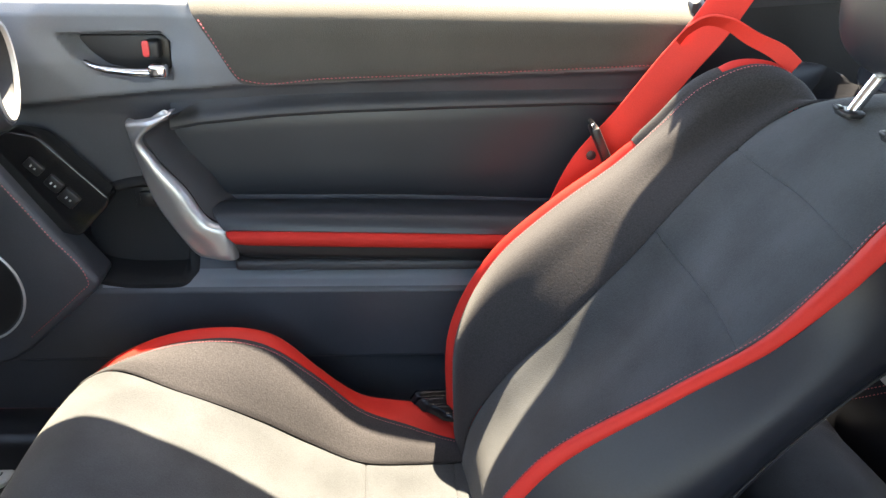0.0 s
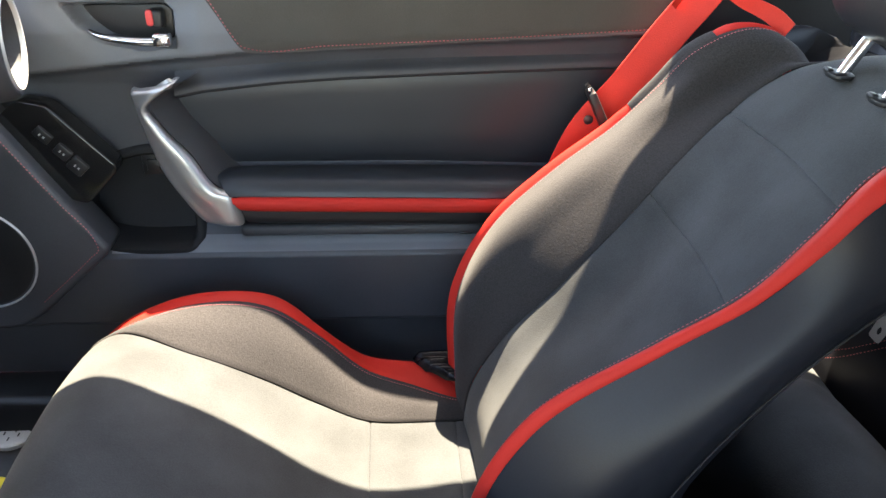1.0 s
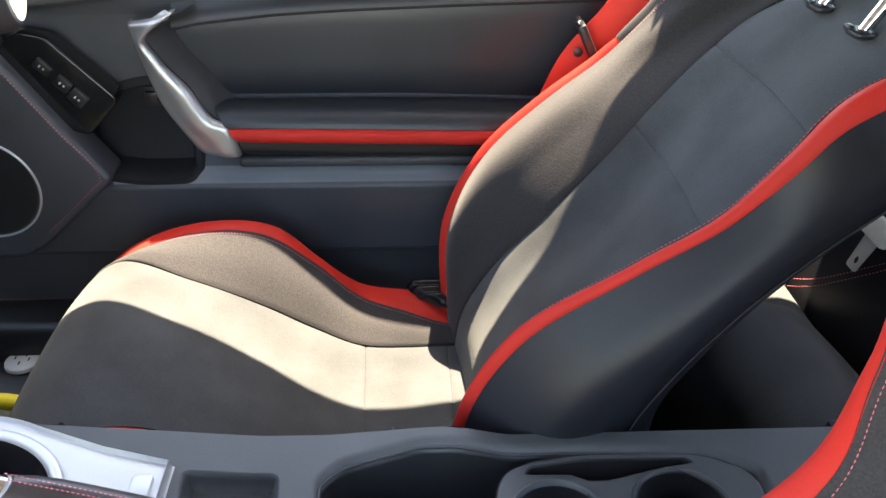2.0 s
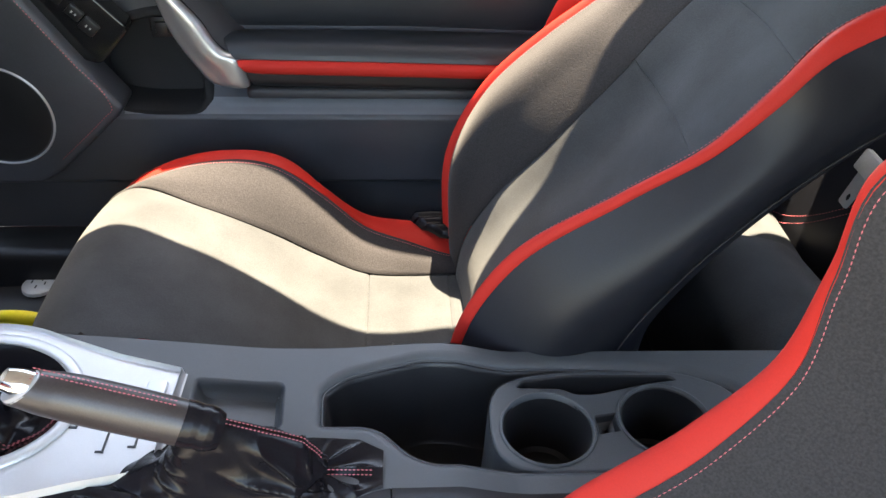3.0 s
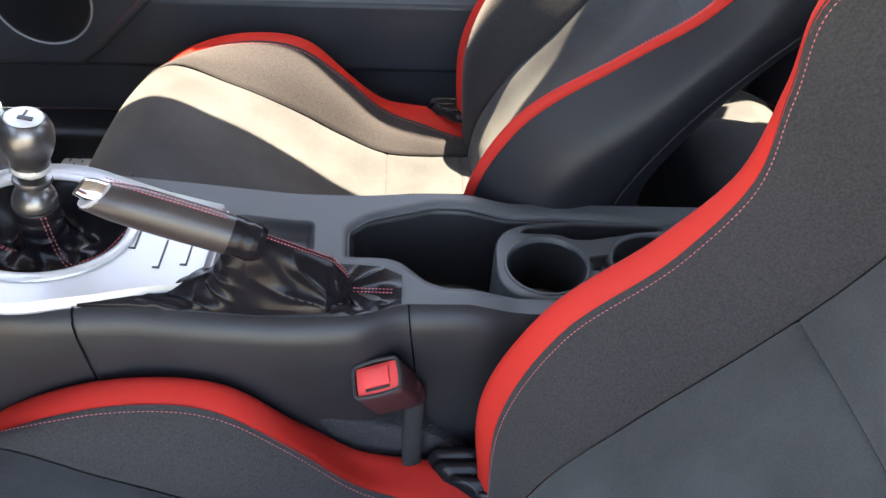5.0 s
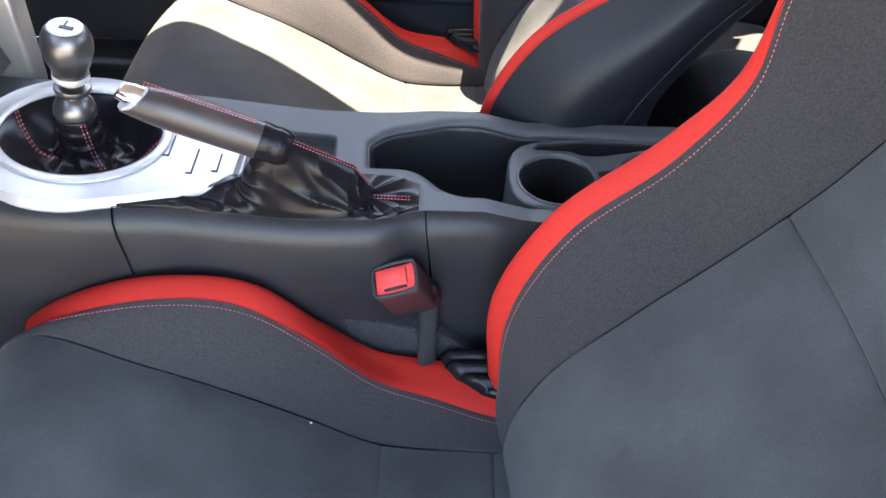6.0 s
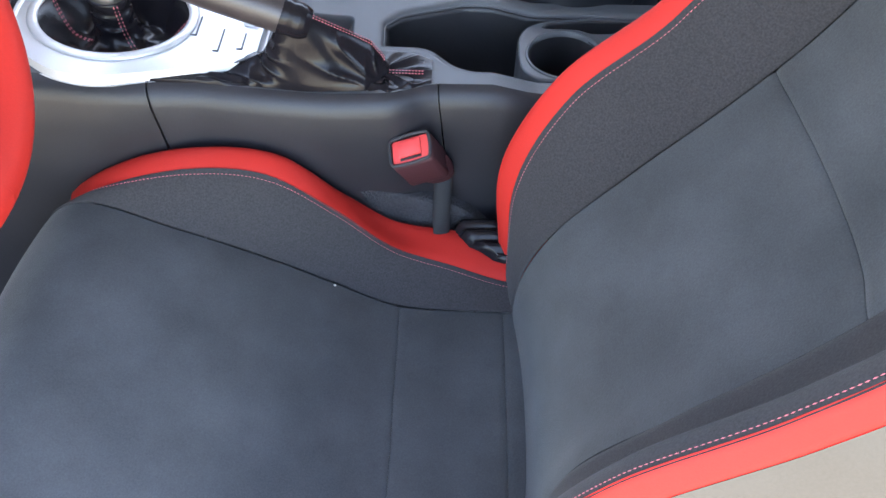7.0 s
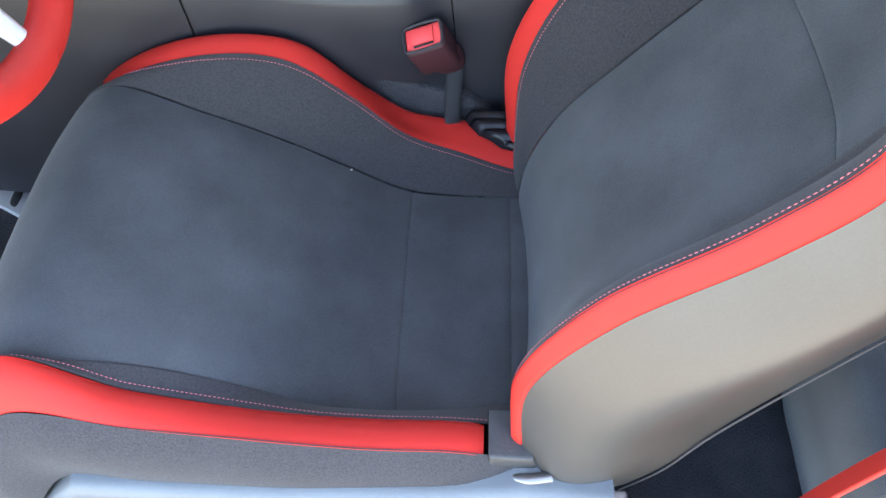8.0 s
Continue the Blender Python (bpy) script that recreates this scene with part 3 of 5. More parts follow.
def front_seat(yc, recline, label, BACK, post, driver):
    seat = thing("front_seat", label, "car seat", "front seats", (-0.1, yc, FLOOR))
    piv = Matrix.Translation((0.10, 0, 0.29)) @ Matrix.Rotation(radians(recline), 4, "Y") @ Matrix.Translation((-0.10, 0, -0.29))

    def put(name, g, m, flip, label="", back=False, sides="abcd", depth=0.0012, parent=None, rim=0.0013):
        gg = np.array(g) if not back else np.array([[piv @ Vector(p) for p in row] for row in g])
        gg = tuck(gg + np.array((0, yc, 0)), depth, flip, sides, rim)
        return part(name, grid_mesh(gg), m, parent or seat, label)

    # cushion: three centre panels between cross seams
    right = CUSHION if driver else eased(CUSHION)
    lines = mirror([CUSHION[k] for k in ("seam", "half")], -1) + [CUSHION["mid"]] + [right[k] for k in ("half", "seam")]
    g = sheet(lines, 110, 30)
    mid = g[:, 15, 0]
    cut1 = next(i for i in range(40, 110) if mid[i] > -0.048)
    cut2 = next(i for i in range(40, 110) if mid[i] > 0.072)
    hollow = np.exp(-(((g[..., 0] + 0.12) / 0.16) ** 2 + (g[..., 1] / 0.12) ** 2)) * 0.006
    g[..., 2] -= hollow
    for a, b in ((0, cut1), (cut1, cut2), (cut2, 109)):
        put("cushion_panel", span(g, a, b), SUEDE, False, rim=0.0019)
    for s in (-1, 1):
        fl = s > 0
        shape = (wide(CUSHION) if driver else eased(CUSHION)) if s > 0 else worn(CUSHION) if driver else lifted(CUSHION)
        c = lambda *k: mirror([shape[i] for i in k], s)
        bolster = sheet(c("seam", "rise", "stitch"), 90, 28)
        put("cushion_bolster", bolster, CLOTH, not fl, "charcoal cloth bolster")
        part("stitching", stitches(edge_row(bolster, not fl, 30, 84) + np.array((0, yc, 0)), 0.0043, 0.0035, 0.00048), THREAD, seat)
        edge = sheet([l[3:] for l in c("stitch", "crest", "outer")], 80, 12)
        if driver and s < 0:
            edge = np.array([row for row in edge if row[6, 0] < 0.055])
        put("cushion_trim", edge, RED, not fl, "red leather trim with stitched edge", rim=0.002)
        put("cushion_front_corner", sheet([l[:4] for l in c("stitch", "crest", "outer")], 24, 10), SUEDE, not fl, rim=0.001)
        put("cushion_side", sheet(c("outer", "flank", "foot"), 60, 10), CLOTH, not fl)
        # plastic cover along the seat base
        out = 0.262 if driver and s < 0 else 0.285
        crown_z = (0.235, 0.304, 0.302, 0.300, 0.306, 0.316, 0.330, 0.320) if driver and s < 0 else (0.215, 0.240, 0.246, 0.248, 0.250, 0.254, 0.258, 0.25)
        brim = list(zip((-0.405, -0.345, -0.28, -0.15, -0.07, 0.024, 0.085, 0.17), crown_z))
        cov = plate([(-0.43, 0.14)] + brim + [(0.19, 0.17), (0.15, 0.12), (-0.40, 0.11)], yc + s * out, yc + s * 0.23, 0.014, seg=5)
        side = part("side_cover", cov, GREYP, seat, "grey plastic base cover")
        # proud black plate drawn as a recess; its colour gives the depth
        part("recess", plate([(-0.30, 0.15), (-0.28, 0.205), (-0.05, 0.222), (0.06, 0.215), (0.07, 0.16)], yc + s * (out + 0.005), yc + s * (out - 0.015), 0.004, n=30), BLACKP, side)
        part("seat_rail", block(-0.42, 0.22, yc + s * 0.20 - 0.02, yc + s * 0.20 + 0.02, FLOOR, FLOOR + 0.04, 0.004), GUNMETAL, seat)
        # crumpled vinyl gusset where cushion and backrest meet
        if s > 0:
            rows = []
            for j in range(30):
                u = j / 29
                x0 = 0.020 + 0.060 * u ** 2.2
                rows.append([(x0 + (0.098 - x0) * k / 9, yc + s * (0.245 - 0.058 * u), 0.3215 + 0.0065 * abs(math.sin(3.2 * math.pi * u + 0.4)) * (0.4 + 0.6 * math.sin(math.pi * (k + 1) / 11)) - 0.012 * (u - 0.35) ** 2 - (0.012 if k == 0 or j in (0, 29) else 0.0)) for k in range(10)])
            part("gusset", grid_mesh(np.array(rows)), SHINY, seat, "crumpled black vinyl gusset", sharp=180)
        if driver and s < 0:
            part("flap", plate([(0.053, 0.300), (0.053, 0.352), (0.094, 0.349), (0.100, 0.330), (0.082, 0.318), (0.078, 0.300)], yc + s * 0.232, yc + s * 0.185, 0.004), RUBBER, seat, "black rubber flap")
            part("recline_lever", tube([(0.070, yc - 0.236, 0.322), (0.088, yc - 0.242, 0.330), (0.112, yc - 0.240, 0.332)], [0.004, 0.0055, 0.005], 14, 12, squash=0.6), GUNMETAL, seat, "grey metal recline lever")

    # backrest
    right = BACK if driver else swollen(BACK)
    left = outboard(BACK) if driver else BACK
    lines = mirror([left[k] for k in ("seam", "half")], -1) + [BACK["mid"]] + [right[k] for k in ("half", "seam")]
    g = sheet(lines, 110, 30)
    h = g[:, 15, 2]
    cut1 = next(i for i in range(10, 110) if h[i] > 0.622)
    cut2 = next(i for i in range(10, 110) if h[i] > 0.738)
    for a, b in ((0, cut1), (cut1, cut2), (cut2, 109)):
        put("backrest_panel", span(g, a, b), SUEDE, False, back=True, rim=0.0019)
    for s in (-1, 1):
        fl = s > 0
        form = (broad(BACK) if s > 0 else outboard(BACK)) if driver else swollen(BACK) if s > 0 else settled(BACK)
        c = lambda *k: mirror([form[i] for i in k], s)
        bolster = sheet(c("seam", "rise", "brow", "stitch"), 90, 34)
        put("backrest_bolster", bolster, CLOTH, not fl, "charcoal cloth bolster", True)
        part("stitching", stitches(edge_row(bolster, not fl, 6, 86) + np.array((0, yc, 0)), 0.0043, 0.0035, 0.00048), THREAD, seat)
        trim = sheet(c("stitch", "crest", "outer"), 90, 12)
        if driver or s < 0:
            put("backrest_trim", trim, RED, not fl, "red leather trim with stitched edge", True, rim=0.002)
        else:
            k0 = next(i for i in range(90) if trim[i, 5, 2] > 0.715)
            k1 = next(i for i in range(90) if trim[i, 5, 0] > 0.385)
            put("backrest_trim", trim[:k0 + 1], RED, not fl, "red leather trim with stitched edge", True, rim=0.002)
            put("shoulder_edge", trim[k0:k1 + 1], CLOTH, not fl, "charcoal cloth shoulder", True, rim=0.001)
            put("shoulder_trim", trim[k1:], RED, not fl, "narrow red leather trim", True, rim=0.002)
        lit_side = driver and s < 0
        put("backrest_side", sheet(c("outer", "bulge", "rear"), 80, 18), LIT_LEATHER if lit_side else LEATHER, not fl, "black leather side, made lighter and glossier for the light outside" if lit_side else "smooth black leather side", True)
        pts = [piv @ Vector((x, s * (v + 0.0015), z)) for x, v, z in form["rear"]]
        part("piping", tube([p + Vector((0, yc, 0)) for p in pts], 0.0010, 60, 8), DULL, seat)
    shell = [BACK["rear"], [(x + 0.03, v * 0.92, z - 0.005) for x, v, z in BACK["rear"]], [(x + 0.075, 0.0, z - 0.005) for x, v, z in BACK["rear"]]]
    low = outboard(BACK)["rear"] if driver else BACK["rear"]
    shell = shell + mirror([[(x + 0.022, v * 0.93, z - 0.005) for x, v, z in low], low], -1)
    put("back_shell", sheet(shell, 50, 30), LEATHER, False, back=True)
    topl = [[l[-1] for l in (mirror([BACK[k] for k in ("rear", "outer", "stitch", "seam")], -1) + [BACK["mid"]] + [BACK[k] for k in ("seam", "stitch", "outer", "rear")])],
            [(x, v, z) for x, v, z in [l[-1] for l in mirror(shell[:1], 1)] + [(0.555, 0.18, 0.812), (0.568, 0.12, 0.812), (0.57, 0.06, 0.812), (0.57, 0.0, 0.812), (0.57, -0.06, 0.812), (0.568, -0.12, 0.812), (0.555, -0.18, 0.812)]] + [mirror(shell[:1], -1)[0][-1]]]
    topl[1] = topl[1][::-1]
    put("back_top", sheet(topl, 40, 6), LEATHER, False, back=True)
    # headrest on two steel posts
    px, pz = post
    rest = part("headrest", superbox(px + 0.056, yc, pz + 0.135, 0.062, 0.135, 0.098, 0.55, 32, 22), LEATHER, seat, "black leather headrest on steel posts")
    for s in (-1, 1):
        y = yc + s * 0.045
        part("post", tube([(px + 0.006, y, pz - 0.004), (px + 0.008, y, pz), (px + 0.026, y, pz + 0.034), (px + 0.050, y, pz + 0.076)], 0.0068, 10, 16), CHROME, rest, "ribbed chrome post")
        part("post_guide", superbox(px + 0.006, y, pz + 0.000, 0.013, 0.016, 0.004, 0.6, 20, 8), BLACKP, rest)
        part("lock_button", superbox(px - 0.003, y + 0.008, pz + 0.003, 0.004, 0.007, 0.003, 0.6, 12, 8), BLACKP, rest)
    return seat, piv


driver_seat, DRIVER_BACK = front_seat(-0.36, 0.0, "charcoal suede driver's sport seat with red leather edges, worn", BACK, (0.455, 0.868), True)
passenger_seat, PASS_BACK = front_seat(0.36, 0.0, "charcoal suede passenger sport seat with red leather edges, sunlit", reclined(BACK), (0.466, 0.814), False)



lint = thing("lint_fleck", "tiny white lint fleck on the driver's suede cushion", "lint", at=(-0.119, -0.204, 0.299))
part("fibre", superbox(-0.119, -0.204, 0.3005, 0.0016, 0.0012, 0.0010, 0.8, 8, 6), PALE, lint)


# ---- centre console ----
def deck_z(x, y=0.0):
    return 0.490 + 0.10 * max(0.0, -x - 0.13) if x < 0.06 else 0.477 + 0.013 * max(0.0, 1 - (x - 0.06) / 0.05)


def offset(loop, d):
    """The loop moved inwards by d (loops run anticlockwise)."""
    out = []
    k = len(loop)
    for i in range(k):
        a, b, c = np.array(loop[i - 1]), np.array(loop[i]), np.array(loop[(i + 1) % k])
        t = c - a
        t = t / max(np.linalg.norm(t), 1e-9)
        out.append(tuple(b + d * np.array((-t[1], t[0]))))
    return out


def ccw(loop):
    s = sum(a[0] * b[1] - b[0] * a[1] for a, b in zip(loop, loop[1:] + loop[:1]))
    return loop if s > 0 else loop[::-1]


def rounded(pts, r=0.01, k=5):
    """A closed polygon with rounded corners."""
    out = []
    n = len(pts)
    for i in range(n):
        a, b, c = (np.array(pts[j % n], float) for j in (i - 1, i, i + 1))
        ra = min(r, 0.45 * np.linalg.norm(a - b), 0.45 * np.linalg.norm(c - b))
        p, q = b + (a - b) / np.linalg.norm(a - b) * ra, b + (c - b) / np.linalg.norm(c - b) * ra
        for t in np.linspace(0, 1, k):
            out.append(tuple((1 - t) ** 2 * p + 2 * t * (1 - t) * b + t * t * q))
    return ccw(out)


def dense(loop, step=0.012):
    out = []
    for a, b in zip(loop, loop[1:] + loop[:1]):
        n = max(1, int(math.dist(a, b) / step))
        out += [(a[0] + (b[0] - a[0]) * i / n, a[1] + (b[1] - a[1]) * i / n) for i in range(n)]
    return out


def oval(cx, cy, rx, ry, n=40):
    return [(cx + rx * math.cos(a), cy + ry * math.sin(a)) for a in np.linspace(0, 2 * math.pi, n, endpoint=False)]


def holed(outer, holes, zf):
    """A flat sheet with holes at the height zf(x, y)."""
    bm = bmesh.new()
    edges = []
    for loop in [outer] + holes:
        vs = [bm.verts.new((p[0], p[1], 0)) for p in loop]
        edges += [bm.edges.new((a, b)) for a, b in zip(vs, vs[1:] + vs[:1])]
    bmesh.ops.triangle_fill(bm, edges=edges, use_beauty=True, use_dissolve=False)
    for v in bm.verts:
        v.co.z = zf(v.co.x, v.co.y)
    bm.verts.index_update()
    out = [tuple(v.co) for v in bm.verts], [tuple(v.index for v in f.verts) for f in bm.faces]
    bm.free()
    return out


def well(loop, zf, depth, lean=0.008, rim=0.004, base=True):
    """The walls and floor of a recess under a loop."""
    rows = []
    for d, dz in ((0, 0), (rim * 0.3, -rim * 0.15), (rim * 0.8, -rim * 0.6), (rim, -rim * 1.6), (rim + lean * 0.5, -depth * 0.6), (rim + lean, -depth + 0.004), (rim + lean + 0.004, -depth)):
        rows.append([(p[0], p[1], zf(*q) + dz) for p, q in zip(offset(loop, d), loop)])
    v, f = grid_mesh(np.array(rows), loop=True)
    n = len(loop)
    return v, f + ([tuple(range(len(v) - n, len(v)))] if base else [])


def chamfer(loop, zf, wide=0.0095, deep=0.0065, n=6):
    """A quarter-round rim from a sheet down into a recess."""
    rows = []
    for k in range(n + 1):
        a = math.pi / 2 * k / n
        rows.append([(p[0], p[1], zf(*q) - deep * (1 - math.cos(a))) for p, q in zip(offset(loop, wide * math.sin(a)), loop)])
    return grid_mesh(np.array(rows), loop=True)


console = thing("center_console", "black and grey plastic centre console between the seats", "console", at=(-0.05, 0.0, FLOOR))
NEAR, FAR = -0.046, 0.126
bin_loop = dense(rounded([(-0.078, 0.068), (-0.075, 0.013), (-0.020, 0.011), (0.010, -0.022), (0.036, -0.033), (0.345, -0.034), (0.352, 0.080), (0.300, 0.108), (0.180, 0.116), (0.025, 0.119), (-0.052, 0.094)], 0.012))
tray_loop = dense(rounded([(-0.192, 0.079), (-0.188, 0.016), (-0.100, 0.016), (-0.104, 0.077)], 0.010))
near_edge = lambda x: float(np.interp(x, (-0.62, -0.42, -0.38, -0.335, -0.26, -0.19, -0.10, -0.047, -0.008, 0.46), (-0.096, -0.078, -0.080, -0.078, -0.0695, -0.071, -0.0695, -0.066, -0.050, NEAR)))
outer_loop = dense(rounded([(x, near_edge(x)) for x in (-0.62, -0.42, -0.335, -0.26, -0.19, -0.10, -0.047, -0.008, 0.10, 0.46)] + [ (0.46, FAR), (0.03, FAR + 0.003), (-0.06, FAR - 0.004), (-0.25, FAR), (-0.37, 0.127), (-0.62, 0.122)], 0.02), 0.02)
crown = lambda x, y: deck_z(x)
RING = (-0.372, 0.028)
hole = oval(RING[0], RING[1], 0.088, 0.079, 48)
part("top_deck", holed(outer_loop, [bin_loop, tray_loop, hole], crown), DECK, console, "grey satin plastic top", sharp=30)
part("bin_chamfer", chamfer(bin_loop, crown), DECK, console, "softly rounded grey rim")
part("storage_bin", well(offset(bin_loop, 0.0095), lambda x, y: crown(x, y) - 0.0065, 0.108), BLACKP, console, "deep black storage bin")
part("coin_tray", well(tray_loop, crown, 0.018, 0.003), DECK, console)
part("bin_rim", tube([(x, y, crown(x, y) - 0.0055) for x, y in (lambda o: o + o[:1])(offset(bin_loop, 0.010))], 0.0012, 200, 6), PLASTIC, console)


def flank(x0, x1, s, bend0=0.0, bend1=0.0, n=24):
    rows = []
    for u in np.linspace(0, 1, n):
        row = []
        for k, (dy, h) in enumerate(((0.0, 0.0), (0.006, 0.003), (0.013, 0.011), (0.017, 0.024), (0.020, 0.06), (0.024, 0.11), (0.026, 0.18), (0.026, 0.26), (0.026, 0.38))):
            b = bend0 * (1 - u) + bend1 * u
            x = x0 + (x1 - x0) * u + b * min(h, 0.15) / 0.1
            ys = near_edge(x) if s < 0 else np.interp(x, (-0.62, -0.37, -0.25, -0.06, 0.03, 0.46), (0.122, 0.127, FAR, FAR - 0.004, FAR + 0.003, FAR))
            row.append((x, ys + (0.36 * dy if s > 0 else -dy), crown(x, ys) - h))
        rows.append(row)
    return np.array(rows)


for s in (-1, 1):
    for x0, x1, b0, b1, m, lab in ((-0.96, -0.3127, 0.0, 0.012, CONSOLE, ""), (-0.3113, -0.0017, 0.012, 0.010, CONSOLE, "black leatherette side panel"), (-0.0003, 0.46, 0.010, 0.0, CONSOLE, "")):
        part("side_panel", grid_mesh(tuck(flank(x0, x1, s, b0, b1), 0.003, s > 0, "ab", 0.0007)), m, console, lab)
part("end_cap", block(0.445, 0.462, NEAR - 0.02, FAR + 0.02, FLOOR, 0.47, 0.006), PLASTIC, console)

part("carpet_side", plate(dense(rounded([(-0.40, 0.385), (-0.128, 0.376), (-0.069, 0.364), (0.026, 0.337), (0.063, 0.300), (0.12, 0.12), (-0.40, 0.12)], 0.02), 0.02), -0.0935, -0.070, 0.006), CARPET, console, "charcoal felt along the tunnel")

# cup holder insert in the bin
cup_z = lambda x, y: 0.474
insert = dense(rounded([(0.097, 0.062), (0.095, 0.028), (0.099, -0.002), (0.114, -0.018), (0.143, -0.0235), (0.342, -0.022), (0.346, 0.074), (0.300, 0.100), (0.190, 0.1035), (0.134, 0.096), (0.108, 0.084)], 0.020), 0.008)
c1, c2 = oval(0.150, 0.027, 0.0435, 0.0440, 48), oval(0.265, 0.036, 0.0430, 0.0430, 48)
slot = dense(rounded([(0.124, 0.0790), (0.131, 0.0900), (0.186, 0.0970), (0.285, 0.0950), (0.292, 0.0870), (0.262, 0.0835), (0.205, 0.0690), (0.184, 0.0690), (0.170, 0.0770)], 0.005), 0.006)
neck = dense(rounded([(0.1965, 0.018), (0.1965, 0.042), (0.2195, 0.046), (0.2195, 0.022)], 0.003), 0.006)
holder = thing("cup_holder", "grey plastic double cup holder set into the console bin", "cup holder", at=(0.22, 0.02, 0.38))
part("holder_top", join(holed(offset(insert, 0.003), [c1, c2, slot, neck], cup_z), chamfer(offset(insert, 0.003), cup_z, -0.003, 0.003)), DECK, holder)
part("holder_skirt", well(insert, lambda x, y: 0.471, 0.09, -0.002, -0.001, base=False), DECK, holder)
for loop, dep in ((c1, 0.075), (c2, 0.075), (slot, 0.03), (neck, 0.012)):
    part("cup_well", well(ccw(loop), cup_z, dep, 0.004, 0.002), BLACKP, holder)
for loop in (c1, c2):
    part("rim", lathe([(0.0415, -0.004), (0.0425, 0.0005), (0.0440, 0.0022), (0.0458, 0.0016), (0.0468, -0.001)], 64, (np.mean([p[0] for p in loop]), np.mean([p[1] for p in loop]), 0.474), None, False), DECK, holder, "raised ring")

# silver plate round the gear lever
plate_z = lambda x, y: deck_z(x) + 0.006
arc = [(RING[0] + 0.103 * math.cos(a), RING[1] + (0.094 if math.sin(a) > 0 else 0.114) * math.sin(a)) for a in np.linspace(radians(62), radians(292), 40)]
plate_loop = ccw(arc + [(-0.295, -0.066), (-0.262, -0.054), (-0.222, -0.042), (-0.206, -0.026), (-0.204, 0.078), (-0.262, 0.090)])
shift_plate = part("shift_plate", join(holed(plate_loop, [hole], plate_z), well(plate_loop, plate_z, 0.010, -0.004, -0.003, base=False)), SILVER, console, "satin silver gear lever surround")
part("ring", tube([(x, y, plate_z(x, y) + 0.001) for x, y in hole + hole[:1]], 0.0060, 80, 12, squash=0.55), SILVER, shift_plate, "polished silver ring")
for x, y0, y1 in ((-0.276, 0.004, 0.040), (-0.247, -0.021, 0.020), (-0.222, -0.014, 0.016)):
    z = plate_z(x, 0)
    part("button_gap", join(block(x - 0.001, x + 0.001, y0, y1, z - 0.002, z + 0.0006, 0), block(x - 0.006, x + 0.001, y0 - 0.001, y0 + 0.001, z - 0.002, z + 0.0012, 0)), BLACKP, shift_plate)
part("plate_button", plate(rounded([(-0.228, 0.030), (-0.228, 0.062), (-0.210, 0.062), (-0.210, 0.030)], 0.003), plate_z(-0.22, 0) + 0.004, plate_z(-0.22, 0) - 0.002, 0.001, "z"), SILVER, shift_plate)


# ---- gear lever ----
lever = thing("gear_lever", "gunmetal gear lever with a black leather boot and red stitching", "gear lever", at=(RING[0], RING[1], 0.53))


LEVER = (-0.380, 0.040)


BOOT = spl([(0.016, 0.019), (0.0224, 0.018), (0.0236, 0.012), (0.0224, 0.006), (0.0242, 0.000), (0.0226, -0.010), (0.0250, -0.015), (0.0258, -0.022), (0.031, -0.031), (0.040, -0.037), (0.051, -0.034), (0.065, -0.020), (0.078, -0.006), (0.087, 0.0)], 79, np.arange(14.0))


def boot_at(k, a, up=0.0):
    """A place on the gear lever's boot: k runs from the collar (0) by the valley (9) to the ring (13)."""
    r, h = (float(np.interp(k, np.linspace(0, 13, 79), BOOT[:, i])) for i in (0, 1))
    sag = math.exp(-((k - 9.2) / 1.6) ** 2)
    sleeve = math.exp(-((k - 5.0) / 2.4) ** 2)
    h += 0.0040 * math.sin(3 * a + 0.9 * k) * sag + 0.0016 * math.sin(7 * a - 1.7 * k) * sag + 0.0016 * math.sin(2 * a + 0.6) * sleeve
    r += 0.0014 * math.sin(5 * a + 1.4 * k) * sag + 0.0007 * math.sin(3 * a + 2.0 * k) * sleeve
    w = (r / 0.088) ** 1.3
    x, y = LEVER[0] + (RING[0] - LEVER[0]) * w + r * math.cos(a), LEVER[1] + (RING[1] - LEVER[1]) * w + r * 0.925 * math.sin(a)
    return (x, y, plate_z(x, y) + h + up)


part("boot", grid_mesh(np.array([[boot_at(k, a) for a in np.linspace(0, 2 * math.pi, 96, endpoint=False)] for k in np.linspace(0, 13, 79)]), loop=True), SHINY, lever, "creased black leather boot")
for line in (((1.6, -0.95), (4, -0.93), (7, -0.90), (8.3, -0.85), (9.2, -0.72), (10, -0.48), (11, -0.22), (12, -0.02), (12.9, 0.10)), ((12.9, 2.75), (12, 2.85), (11, 3.05), (10, 3.3), (9, 3.5), (8, 3.65))):
    fine = spl(line, 40)
    for off in (-0.0020, 0.0020):
        part("stitching", stitches([boot_at(k, a + off / float(np.interp(k, np.linspace(0, 13, 79), BOOT[:, 0])), 0.0014) for k, a in fine], 0.0050, 0.0040, 0.0009), THREAD, lever)
lean = Matrix.Rotation(radians(10.5), 4, "Y")
foot = (LEVER[0] + 0.001, LEVER[1], 0.533)
part("collar", lathe([(0.001, -0.004), (0.0212, -0.003), (0.0220, 0.004), (0.0214, 0.012), (0.0192, 0.019), (0.0150, 0.0245), (0.0112, 0.0275), (0.0106, 0.031), (0.0174, 0.033), (0.0186, 0.036), (0.0178, 0.0395), (0.0108, 0.042), (0.0100, 0.050)], 36, foot, lean), GUNMETAL, lever, "stepped gunmetal collar")
